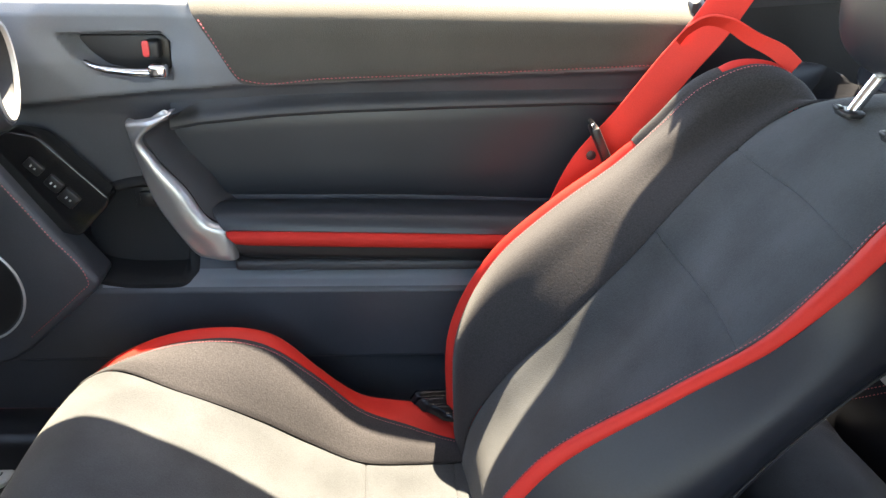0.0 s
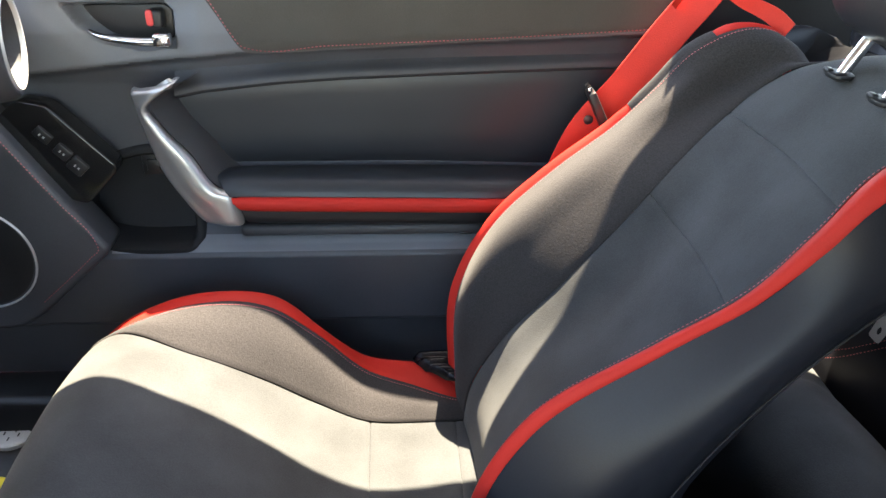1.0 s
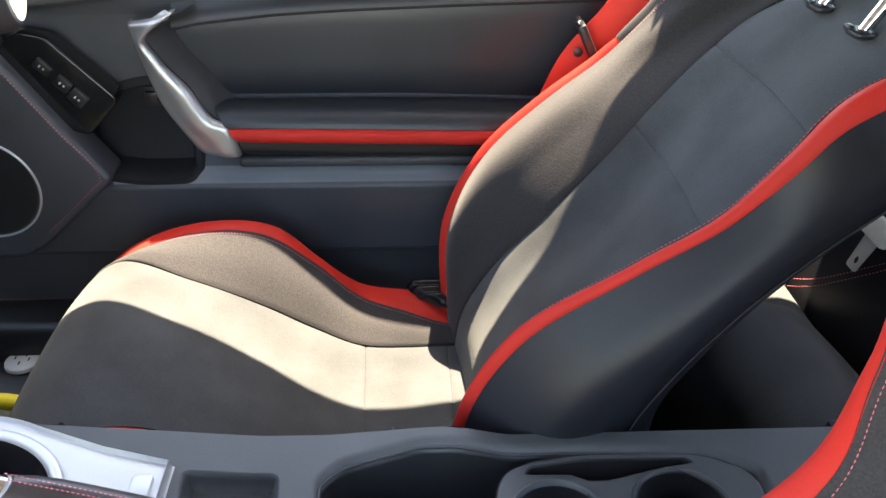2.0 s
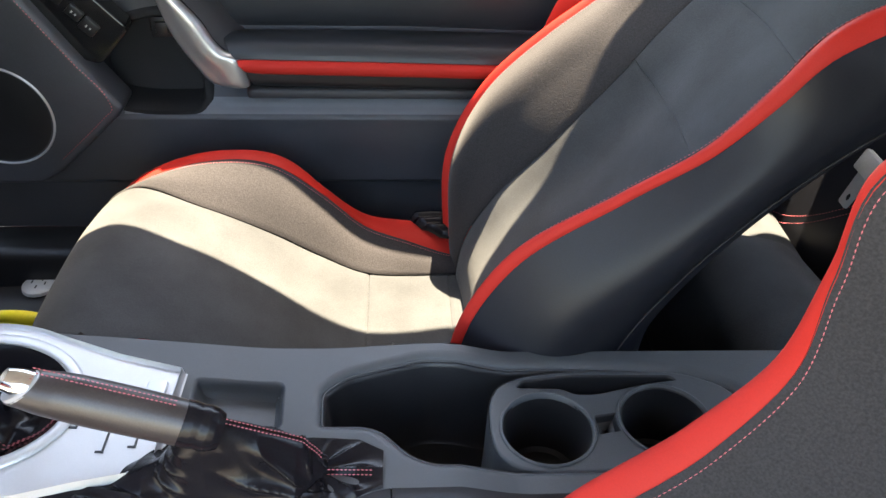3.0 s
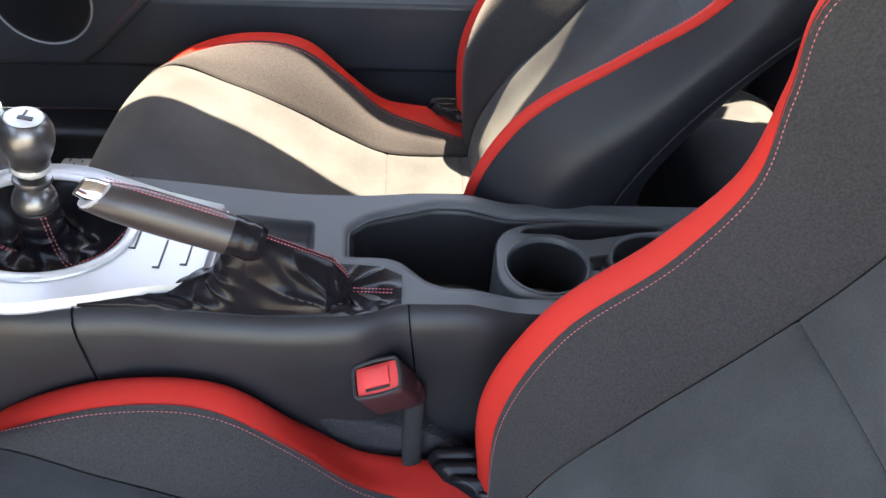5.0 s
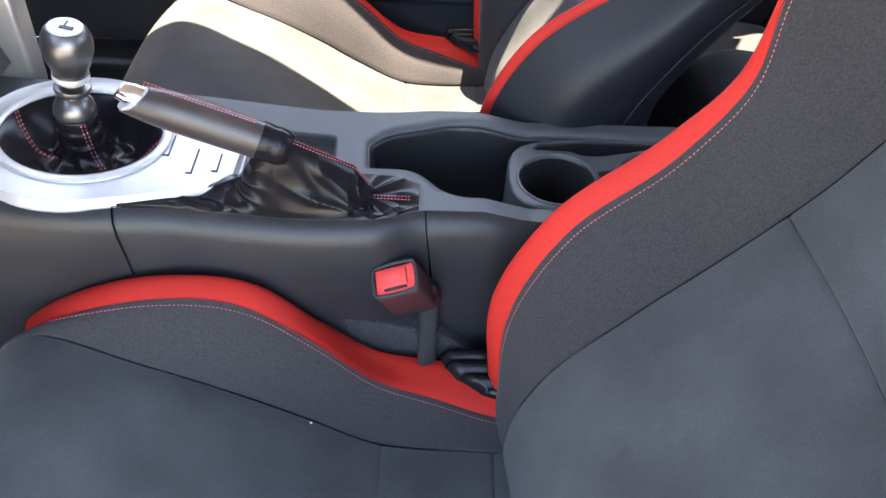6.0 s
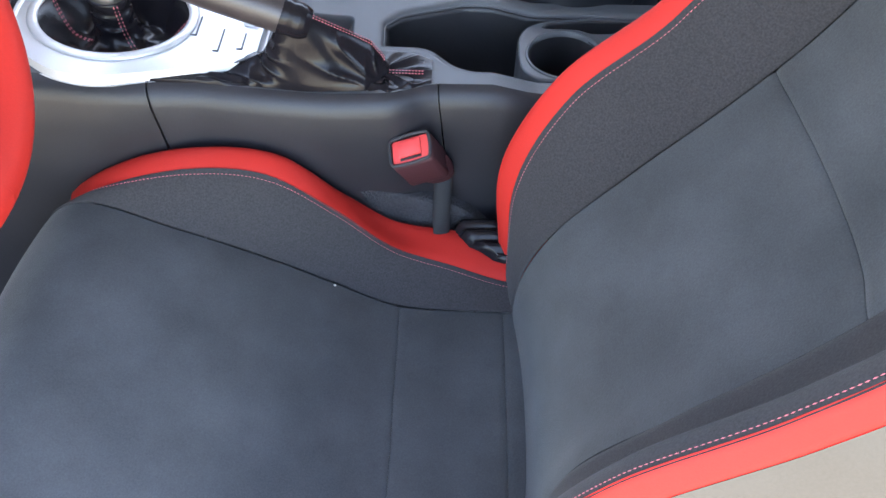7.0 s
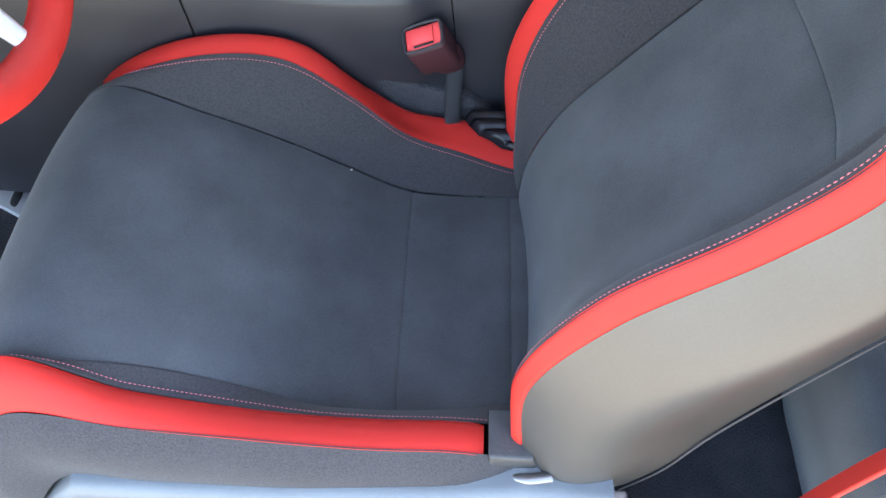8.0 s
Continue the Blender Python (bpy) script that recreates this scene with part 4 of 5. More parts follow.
knob = part("knob", lathe([(0.001, 0.046), (0.0160, 0.047), (0.0176, 0.049), (0.0179, 0.054), (0.0170, 0.0565), (0.0190, 0.063), (0.0224, 0.072), (0.0246, 0.081), (0.0251, 0.089), (0.0241, 0.097), (0.0214, 0.1035), (0.0178, 0.1070), (0.001, 0.1080)], 48, foot, lean), GUNMETAL, lever, "smoked metal knob")
part("knob_ring", lathe([(0.0177, 0.0485), (0.0184, 0.0500), (0.0184, 0.0540), (0.0178, 0.0555)], 40, foot, lean, False), SILVER, knob, "bright lower ring")
part("cap", lathe([(0.001, 0.1074), (0.0165, 0.1072), (0.0174, 0.1078), (0.0165, 0.1088), (0.001, 0.1100)], 32, foot, lean), SILVER, knob, "silver cap with a plain gate pattern")
gate = Matrix.Translation(foot) @ lean
part("gate_pattern", join(block(-0.004, 0.009, -0.006, -0.001, 0.1092, 0.1104, 0, m=gate), block(-0.001, 0.001, -0.003, 0.009, 0.1092, 0.1103, 0, m=gate)), BLACKP, knob)


# ---- parking brake ----
brake = thing("parking_brake", "black leather parking brake lever with red stitching and a chrome button", "parking brake", at=(-0.1, -0.04, 0.485))
TIP, HEEL = Vector((-0.270, -0.071, 0.622)), Vector((-0.162, -0.066, 0.575))
way = (HEEL - TIP).normalized()


def slanted(geo, lean):
    """The lever's end, cut on a slant so that its lower lip reaches further."""
    out = []
    for v in geo[0]:
        v = Vector(v)
        t = (v - TIP).dot(way)
        w = max(0.0, 1 - t / 0.035)
        out.append(v + way * lean * w * (v - TIP - way * t).z)
    return out, geo[1]


part("grip", slanted(tube([TIP, TIP + way * 0.0015, TIP + way * 0.006, TIP + way * 0.02, TIP + way * 0.07, HEEL - way * 0.01, HEEL], [0.0140, 0.0165, 0.0176, 0.0178, 0.0178, 0.0176, 0.0174], 90, 32, squash=1.12), 0.75), GRIP, brake, "smooth black leather grip")
button = part("button", slanted(tube([TIP - way * 0.014 + Vector((0, 0, 0.005)), TIP - way * 0.012 + Vector((0, 0, 0.005)), TIP + way * 0.004 + Vector((0, 0, 0.004))], [0.0085, 0.0108, 0.0112], 8, 24), 0.3), CHROME, brake, "chrome push button")
part("button_collar", slanted(tube([TIP - way * 0.003, TIP + way * 0.001], [0.0125, 0.0145], 4, 20), 0.75), SILVER, button)
for dy in (-0.0022, 0.0022):
    part("stitching", stitches([TIP + way * t + Vector((0.006, dy, 0.0196)) for t in (0.006, 0.04, 0.08, 0.112)], 0.0034, 0.0029, 0.00065), THREAD, brake)


def ridge(t, sharp=0.55):
    """A row of pinched folds: 1 on each crest, -1 in each valley."""
    return 1 - 2 * abs(math.sin(t)) ** sharp


def brake_boot(n=150, rows=90):
    """A leather sleeve that hangs in folds from the grip's end to the console."""
    out = []
    for i in range(n):
        x = -0.232 + 0.176 * i / (n - 1)
        base = deck_z(x) + 0.003
        top = float(np.interp(x, (-0.232, -0.215, -0.190, -0.168, -0.150, -0.130, -0.095, -0.074, -0.064, -0.056), (0.0, 0.010, 0.026, 0.066, 0.090, 0.075, 0.050, 0.034, 0.018, 0.0)))
        yc = float(np.interp(x, (-0.232, -0.15, -0.075, -0.056), (-0.060, -0.065, -0.046, -0.042)))
        near = float(np.interp(x, (-0.232, -0.205, -0.15, -0.08, -0.056), (0.008, 0.024, 0.021, 0.034, 0.008)))
        far = float(np.interp(x, (-0.232, -0.205, -0.15, -0.08, -0.056), (0.010, 0.030, 0.042, 0.030, 0.008)))
        crest = float(np.interp(x, (-0.232, -0.17, -0.15, -0.06), (0.5, 0.45, 0.62, 0.16)))
        row = []
        for j in range(rows):
            v = -1 + 2 * j / (rows - 1)
            a = abs(v)
            y = yc + (v * near if v < 0 else v * far)
            body = (1 - a ** 1.6) if a > crest else (1 - crest ** 1.6) + (crest ** 1.6 - a ** 1.6) * 0.8
            h = top * min(1.0, body / (1 - 0.2 * crest ** 1.6) * (1.0 + 0.02 * a))
            # folds that fan out from the sleeve's rear foot
            px, pz = -(x + 0.066), h + 0.004
            ang, far_off = math.atan2(pz, max(px, 1e-4)), math.hypot(px, pz)
            w = noise.noise(Vector((x * 22, h * 26, v * 0.8)))
            fan = ridge(6.5 * ang + 0.9 * w + (0.0 if v < 0 else 1.3)) * math.exp(-((far_off - 0.038) / 0.036) ** 2) * min(1.0, far_off / 0.016)
            # slack lobes under the lever
            slack = ridge(9.0 * (h / 0.06) + 60 * (x + 0.2) + 2.5 * w) * math.exp(-((x + 0.196) / 0.022) ** 2)
            gather = math.sin(300 * (x + 0.07) + 160 * h) * math.exp(-((h - top * 0.72) / 0.014) ** 2) * math.exp(-((x + 0.105) / 0.026) ** 2)
            soft = noise.noise(Vector((x * 38, h * 30, 3 + v)))
            amt = min(1.0, 6.0 * (1 - a)) * min(1.0, top / 0.03)
            push = (0.0034 * fan + 0.0050 * slack + 0.0007 * gather + 0.0014 * soft) * amt
            y += (-1 if v < 0 else 1) * push * min(1.0, a * 2.5)
            row.append((x, y, base + h + push * 0.5 * a - (0.008 if j in (0, rows - 1) else 0.0)))
        out.append(row)
    return np.array(out)


def brake_patch():
    """The leather sheet round the sleeve, drawn into long folds along the driver's edge."""
    rows = []
    for x in np.linspace(-0.308, -0.008, 170):
        far = np.interp(x, (-0.308, -0.28, -0.246, -0.215, -0.19, -0.07, -0.03, -0.008), (-0.090, -0.080, -0.068, -0.052, -0.012, -0.012, -0.015, -0.028))
        edge = near_edge(x) - 0.0185
        row = []
        for u in np.linspace(0, 1, 64):
            y = edge + (far - edge) * u
            sag = (x + 0.155) / 0.105
            mid = max(0.0, 1 - sag * sag)
            w = noise.noise(Vector((x * 18, y * 40, 1)))
            swoop = ridge(2.9 * (y + 0.090 - 0.008 * (1 - mid)) / 0.010 + 1.2 * w, 0.7) * mid ** 0.6 * math.exp(-((y + 0.080) / 0.013) ** 2)
            tail = math.exp(-(((x + 0.042) / 0.024) ** 2 + ((y + 0.058) / 0.026) ** 2))
            pull = ridge(5.0 * math.atan2(y + 0.048, x + 0.066) + 0.8 * w, 0.7)
            z = deck_z(x) + 0.0032 + 0.0040 * swoop + 0.0045 * tail * pull + 0.0008 * w
            row.append((x, y, z - 0.008 * max(0.0, 1 - u / 0.12) ** 2 - (0.010 if u in (0, 1) else 0)))
        rows.append(row)
    return np.array(rows)


bg = brake_boot()
part("boot", grid_mesh(bg), SHINY, brake, "creased black leather sleeve", sharp=180)
part("boot_base", grid_mesh(brake_patch()), SHINY, brake, "puckered leather base sheet")
part("boot_collar", tube([HEEL - way * 0.006, HEEL - way * 0.004, HEEL + way * 0.002, HEEL + way * 0.008, HEEL + way * 0.013, HEEL + way * 0.022, HEEL + way * 0.030], [0.0160, 0.0180, 0.0181, 0.0172, 0.0178, 0.0168, 0.0140], 40, 28, squash=1.1), SHINY, brake, "gathered leather collar")
for dy in (-0.0022, 0.0022):
    spine = [max(row, key=lambda p: p[2]) + np.array((0.0, dy, 0.0012)) for row in bg[74::4]]
    part("stitching", stitches(spine, 0.0036, 0.0030, 0.0007), THREAD, brake)
for dy in (-0.0025, 0.0025):
    part("stitching", stitches([(x, -0.053 + dy - 0.03 * (x + 0.06), deck_z(x) + 0.0055) for x in (-0.056, -0.045, -0.03, -0.014)], 0.0036, 0.0030, 0.0007), THREAD, brake)
# the console stands a little towards the driver
for ob, dx, dy in ((console, 0.0, -0.017), (holder, -0.004, -0.017), (lever, 0.0, -0.017)):
    ob.location.x += dx
    ob.location.y += dy


# ---- passenger door ----
door = thing("passenger_door", "closed passenger door with dark padded trim and red armrest strip", "car door", at=(-0.1, 0.74, 0.20))


def inside(px, pz, poly):
    """Distance inside a polygon (outside: minus), over arrays."""
    d = np.full(px.shape, 9.0)
    win = np.zeros(px.shape, bool)
    n = len(poly)
    for i in range(n):
        (ax, az), (bx, bz) = poly[i], poly[(i + 1) % n]
        t = np.clip(((px - ax) * (bx - ax) + (pz - az) * (bz - az)) / ((bx - ax) ** 2 + (bz - az) ** 2), 0, 1)
        d = np.minimum(d, np.hypot(px - ax - t * (bx - ax), pz - az - t * (bz - az)))
        cross = ((az > pz) != (bz > pz)) & (px < (bx - ax) * (pz - az) / (bz - az + 1e-12) + ax)
        win ^= cross
    return np.where(win, d, -d)


def step(d, w):
    t = np.clip(d / w * 0.5 + 0.5, 0, 1)
    return t * t * (3 - 2 * t)


HANDLE_HOLE = [(-0.452, 0.816), (-0.436, 0.790), (-0.410, 0.768), (-0.365, 0.757), (-0.316, 0.760), (-0.312, 0.808), (-0.322, 0.820)]
POCKET = [(-0.460, 0.565), (-0.426, 0.584), (-0.388, 0.593), (-0.354, 0.594), (-0.322, 0.525), (-0.316, 0.460), (-0.326, 0.450), (-0.400, 0.449), (-0.470, 0.455), (-0.500, 0.490), (-0.490, 0.540)]


def ridge_z(x):
    return np.interp(x, (-0.32, -0.294, -0.18, -0.08, 0.08, 0.242, 0.42), (0.690, 0.697, 0.710, 0.717, 0.724, 0.730, 0.735))


def skin_edge(X):
    return np.interp(X, (-0.80, -0.55, -0.42, -0.30, -0.20, 0.42), (0.690, 0.712, 0.728, 0.740, 0.752, 0.780))


def skin_y(X, Z):
    """How far out the door's inner panel lies at a place."""
    y = np.interp(Z, (0.20, 0.30, 0.315, 0.42, 0.438, 0.448, 0.462, 0.50, 0.60, 0.70, 0.74, 0.78, 0.845, 0.862, 0.876, 0.885), (0.742, 0.735, 0.712, 0.708, 0.706, 0.714, 0.728, 0.738, 0.748, 0.745, 0.734, 0.722, 0.716, 0.722, 0.742, 0.775))
    y = y + 0.016 * step(skin_edge(X) - Z, 0.008) * step(Z - 0.47, 0.02)
    h = inside(X, Z, HANDLE_HOLE)
    y = y + 0.034 * step(h, 0.006) + 0.010 * step(h + 0.022, 0.022)
    return y + 0.004 * np.exp(-(((Z - 0.452) / 0.0025) ** 2)) * step(X + 0.29, 0.01)


def door_skin():
    """The door's inner panel: a pale upper part and a lower part of the same plastic coloured darker for its shade,
    with a hole, and the lining of the pocket behind it.
    """
    xs, zs = np.linspace(-0.80, 0.42, 306), np.linspace(0.20, 0.885, 206)
    X, Z = np.meshgrid(xs, zs, indexing="ij")
    k, edge = inside(X, Z, POCKET), skin_edge(X)
    v, f = grid_mesh(np.stack([X, skin_y(X, Z), Z], axis=2))
    n = len(zs)
    pale, dark = [], []
    for q in f:
        i, j = q[0] // n, q[0] % n
        if k[i, j] < 0.003:
            # pale upper panel and ledge, the same plastic coloured darker for shade below
            (pale if Z[i, j] > edge[i, j] or Z[i, j] < 0.462 and Z[i, j] > 0.441 and X[i, j] > -0.45 else dark).append(q)
    loop = dense(rounded(POCKET, 0.014), 0.005)
    face = skin_y(np.array([p[0] for p in loop]), np.array([p[1] for p in loop]))
    face = np.array([np.mean([face[(i + d) % len(face)] for d in range(-4, 5)]) for i in range(len(face))])
    rows = []
    for d, dy in ((-0.013, 0.005), (-0.010, -0.003), (-0.005, -0.0065), (0.001, -0.006), (0.0045, -0.001), (0.008, 0.014), (0.012, 0.052)):
        rows.append([(p[0], y + dy, p[1]) for p, y in zip(offset(loop, d), face)])
    lv, lf = grid_mesh(np.array(rows), loop=True)
    return (v, pale), (v, dark), (lv, lf + [tuple(range(len(lv) - len(loop), len(lv)))])


def used(geo):
    """The mesh without its loose points."""
    keep = sorted({i for q in geo[1] for i in q})
    at = {k: n for n, k in enumerate(keep)}
    return [geo[0][k] for k in keep], [tuple(at[i] for i in q) for q in geo[1]]


pale_skin, dark_skin, lining = (used(s) for s in door_skin())
# the hollow's shade is put into the pocket's colour, darker than the panel
part("door_pocket", lining, PIT, door, "door pocket, coloured dark to deepen its shade")
part("lower_skin", dark_skin, DOORL, door, "grained plastic lower panel, coloured dark for its shade")
part("door_skin", pale_skin, DOORP, door, "dark grey grained plastic panel")
pad = sheet([[(a, b, c), (0.10, b, d), (e, b, f)] for a, b, c, d, e, f in ((-0.212, 0.718, 0.750, 0.768, 0.385, 0.785), (-0.220, 0.705, 0.764, 0.780, 0.388, 0.795), (-0.240, 0.701, 0.800, 0.808, 0.392, 0.815), (-0.262, 0.700, 0.838, 0.838, 0.396, 0.837), (-0.270, 0.703, 0.852, 0.851, 0.398, 0.850), (-0.276, 0.716, 0.867, 0.866, 0.40, 0.864), (-0.281, 0.742, 0.878, 0.877, 0.40, 0.875), (-0.283, 0.775, 0.885, 0.884, 0.40, 0.882))], 50, 36)
part("upper_pad", grid_mesh(tuck(pad, 0.012, False, "abcd", 0.003)), SUEDE_TOP, door, "padded suede upper trim with red stitching")
part("stitching", stitches([(-0.262, 0.6985, 0.846), (-0.248, 0.6988, 0.822), (-0.226, 0.7005, 0.782), (-0.216, 0.7020, 0.768), (-0.202, 0.7035, 0.7635), (-0.10, 0.7035, 0.7685), (0.10, 0.7035, 0.7775), (0.385, 0.7035, 0.7935)], 0.0055, 0.0042, 0.0008, n=400), THREAD, door)
rx = np.linspace(-0.325, 0.41, 40)
ridge = np.array([[(x, 0.757, ridge_z(x) + 0.030), (x, 0.748, ridge_z(x) + 0.014), (x, 0.738, ridge_z(x) + 0.004), (x, 0.737, ridge_z(x) - 0.002), (x, 0.744, ridge_z(x) - 0.008), (x, 0.762, ridge_z(x) - 0.010)] for x in rx])
part("ridge", grid_mesh(np.array([spl(r, 18) for r in ridge])), PLASTIC, door)
edge_x = lambda z: float(np.interp(z, (0.57, 0.60, 0.65, 0.70), (-0.300, -0.312, -0.340, -0.350)))
insert_pad = []
for u in np.linspace(0, 1, 40):
    x = -0.33 + 0.74 * u
    line = spl([(x, 0.760, np.interp(x, (-0.29, 0.0, 0.41), (0.572, 0.572, 0.558))), (x, 0.752, 0.600), (x, 0.750, 0.650), (x, 0.750, ridge_z(x) - 0.006)], 18)
    insert_pad.append([(edge_x(p[2]) * (1 - u) + 0.41 * u, p[1], p[2]) for p in line])
insert_pad = np.array(insert_pad)
part("insert_panel", grid_mesh(tuck(insert_pad, 0.012, False, "abcd", 0.003)), INSERT, door, "black leather door insert")
arm = sheet([[(-0.278, 0.752, 0.574), (0.0, 0.752, 0.575), (0.40, 0.752, 0.566)], [(-0.275, 0.722, 0.577), (0.0, 0.720, 0.576), (0.40, 0.720, 0.566)], [(-0.266, 0.695, 0.571), (0.0, 0.692, 0.570), (0.40, 0.692, 0.560)], [(-0.255, 0.680, 0.554), (0.0, 0.675, 0.552), (0.40, 0.675, 0.543)]], 50, 18)
part("armrest", grid_mesh(tuck(arm, 0.010, True, "abcd", 0.003)), INSERT, door, "black leather armrest")
strip = sheet([[(-0.250, 0.681, 0.553), (0.0, 0.676, 0.551), (0.40, 0.676, 0.542)], [(-0.246, 0.671, 0.546), (0.0, 0.666, 0.544), (0.40, 0.666, 0.535)], [(-0.240, 0.671, 0.537), (0.0, 0.666, 0.535), (0.40, 0.666, 0.526)], [(-0.236, 0.681, 0.527), (0.0, 0.676, 0.525), (0.40, 0.676, 0.516)]], 50, 16)
part("red_strip", grid_mesh(tuck(strip, 0.010, True, "abcd", 0.002)), RED, door, "red leather armrest strip")
under = sheet([[(-0.240, 0.685, 0.532), (0.40, 0.680, 0.521)], [(-0.232, 0.688, 0.508), (0.40, 0.684, 0.498)], [(-0.225, 0.737, 0.498), (0.40, 0.737, 0.490)]], 40, 10)
part("armrest_underside", grid_mesh(tuck(under, 0.006, True, "abcd", 0.001)), BLACKP, door)
part("pocket_lip", block(-0.246, 0.405, 0.702, 0.735, 0.474, 0.4925, 0.007, 3), PLASTIC, door, "moulded lip under the armrest")


PULL = (((-0.374, 0.709), (-0.303, 0.725)), ((-0.373, 0.703), (-0.312, 0.717)), ((-0.371, 0.694), (-0.329, 0.706)), ((-0.369, 0.682), (-0.349, 0.690)), ((-0.362, 0.648), (-0.337, 0.660)), ((-0.346, 0.588), (-0.301, 0.613)), ((-0.321, 0.541), (-0.269, 0.563)), ((-0.303, 0.513), (-0.244, 0.553)), ((-0.290, 0.502), (-0.233, 0.503)))


def pull_line(u, y, dx=0.0):
    """A line along the pull handle, whose top end turns back into the door."""
    return [(a[0] + (b[0] - a[0]) * u + dx, y + (0.010, 0.0)[min(k, 1)], a[1] + (b[1] - a[1]) * u) for k, (a, b) in enumerate(PULL)]


bar = sheet([pull_line(0.0, 0.706, -0.003), pull_line(0.02, 0.694), pull_line(0.25, 0.688), pull_line(0.60, 0.681), pull_line(0.85, 0.683), pull_line(1.0, 0.694)], 70, 30)
part("grip_handle", grid_mesh(tuck(bar, 0.012, False, "abcd", 0.002)), SATIN, door, "satin silver pull handle")
low = lambda l: l[1:]
# dark plastic flank painted as the shaded side of the silver handle
flank_g = sheet([low(pull_line(0.99, 0.697)), low([(x + 0.008, 0.712, z) for x, y, z in pull_line(1.0, 0.0)]), low([(x + 0.018, 0.735, z + 0.002) for x, y, z in pull_line(1.0, 0.0)]), low([(x + 0.026, 0.764, z + 0.004) for x, y, z in pull_line(1.0, 0.0)])], 50, 14)
part("grip_shadow_side", grid_mesh(flank_g), PLASTIC, door)
handle = part("inner_handle", tube([(-0.428, 0.738, 0.780), (-0.415, 0.730, 0.776), (-0.375, 0.726, 0.770), (-0.330, 0.726, 0.768)], [0.004, 0.006, 0.0075, 0.008], 24, 16, squash=0.85), CHROME, door, "chrome door release")
part("handle_cup", plate(dense(rounded([(-0.440, 0.812), (-0.424, 0.790), (-0.402, 0.772), (-0.355, 0.763), (-0.318, 0.765), (-0.316, 0.806), (-0.326, 0.814)], 0.008), 0.008), 0.757, 0.785, 0.002), BLACKP, handle)
part("lock_tab", superbox(-0.336, 0.744, 0.797, 0.011, 0.010, 0.013, 0.45), BLACKP, handle, "black lock tab with a red mark")
part("lock_mark", superbox(-0.343, 0.735, 0.799, 0.005, 0.003, 0.011, 0.5), REDP, handle)
part("handle_end", superbox(-0.328, 0.727, 0.771, 0.013, 0.010, 0.010, 0.5), CHROME, handle)

lower = plate(dense(rounded([(-0.585, 0.690), (-0.540, 0.620), (-0.495, 0.548), (-0.440, 0.468), (-0.446, 0.455), (-0.560, 0.350), (-0.600, 0.325), (-0.800, 0.325), (-0.800, 0.700)], 0.014), 0.015), 0.684, 0.745, 0.010, seg=4)
speaker_panel = part("speaker_panel", lower, DOORL, door, "black leather speaker panel with red stitching")
part("stitching", stitches([(-0.560, 0.6832, 0.640), (-0.500, 0.6832, 0.545), (-0.458, 0.6832, 0.478), (-0.456, 0.6832, 0.466), (-0.470, 0.6832, 0.452), (-0.560, 0.6832, 0.370)], 0.0055, 0.0042, 0.0009), THREAD, speaker_panel)
toward = Matrix.Rotation(radians(90), 4, "X")
SPK = (-0.636, 0.684, 0.452)
part("speaker_ring", lathe([(0.0825, -0.002), (0.0832, 0.002), (0.0845, 0.0025), (0.0862, 0.0015), (0.0868, -0.003)], 64, SPK, toward, False), SILVER, speaker_panel, "thin silver speaker ring")
part("speaker_grille", lathe([(0.001, 0.006), (0.03, 0.0055), (0.06, 0.0035), (0.080, 0.0)], 48, SPK, toward), BLACKP, speaker_panel, "black mesh speaker grille")
sw = part("switch_panel", plate(dense(rounded([(-0.540, 0.690), (-0.497, 0.682), (-0.416, 0.592), (-0.418, 0.580), (-0.466, 0.530), (-0.500, 0.540), (-0.575, 0.660)], 0.010), 0.01), 0.708, 0.745, 0.003), GLOSSY, door, "glossy black window switch panel")
for cx, cz, w, d in ((-0.510, 0.640, 0.013, 0.009), (-0.487, 0.614, 0.012, 0.010), (-0.470, 0.592, 0.013, 0.012)):
    m = Matrix.Translation((cx, 0.708, cz)) @ Matrix.Rotation(radians(47), 4, "Y")
    b = part("window_switch", block(-w, w, -0.005, 0.006, -d, d, 0.003, m=m), BLACKP, sw)
    part("switch_mark", join(block(-0.0045, -0.0022, -0.0056, -0.003, -0.002, 0.002, 0, m=m), block(0.0018, 0.0045, -0.0056, -0.003, -0.0015, 0.0015, 0, m=m)), PALE, b)
part("pocket_switch", join(block(-0.392, -0.372, 0.770, 0.790, 0.555, 0.575, 0.002), block(-0.400, -0.366, 0.776, 0.79, 0.548, 0.582, 0.002)), BLACKP, door)
part("door_edge", block(0.395, 0.412, 0.715, 0.80, 0.22, 0.875, 0.006), BLACKP, door)
part("outer_skin", block(-0.80, 0.41, 0.850, 0.875, -0.02, 0.862, 0.01), PAINT, door, "red painted outer skin")
part("window_seal", block(-0.78, 0.40, 0.772, 0.852, 0.845, 0.876, 0.004), BLACKP, door)


door.location.x += 0.005


# ---- seat belts ----
belt = thing("seat_belt", "red webbing seat belt hanging beside the passenger seat", "seat belt", "seat belts", (0.27, 0.69, 0.50))
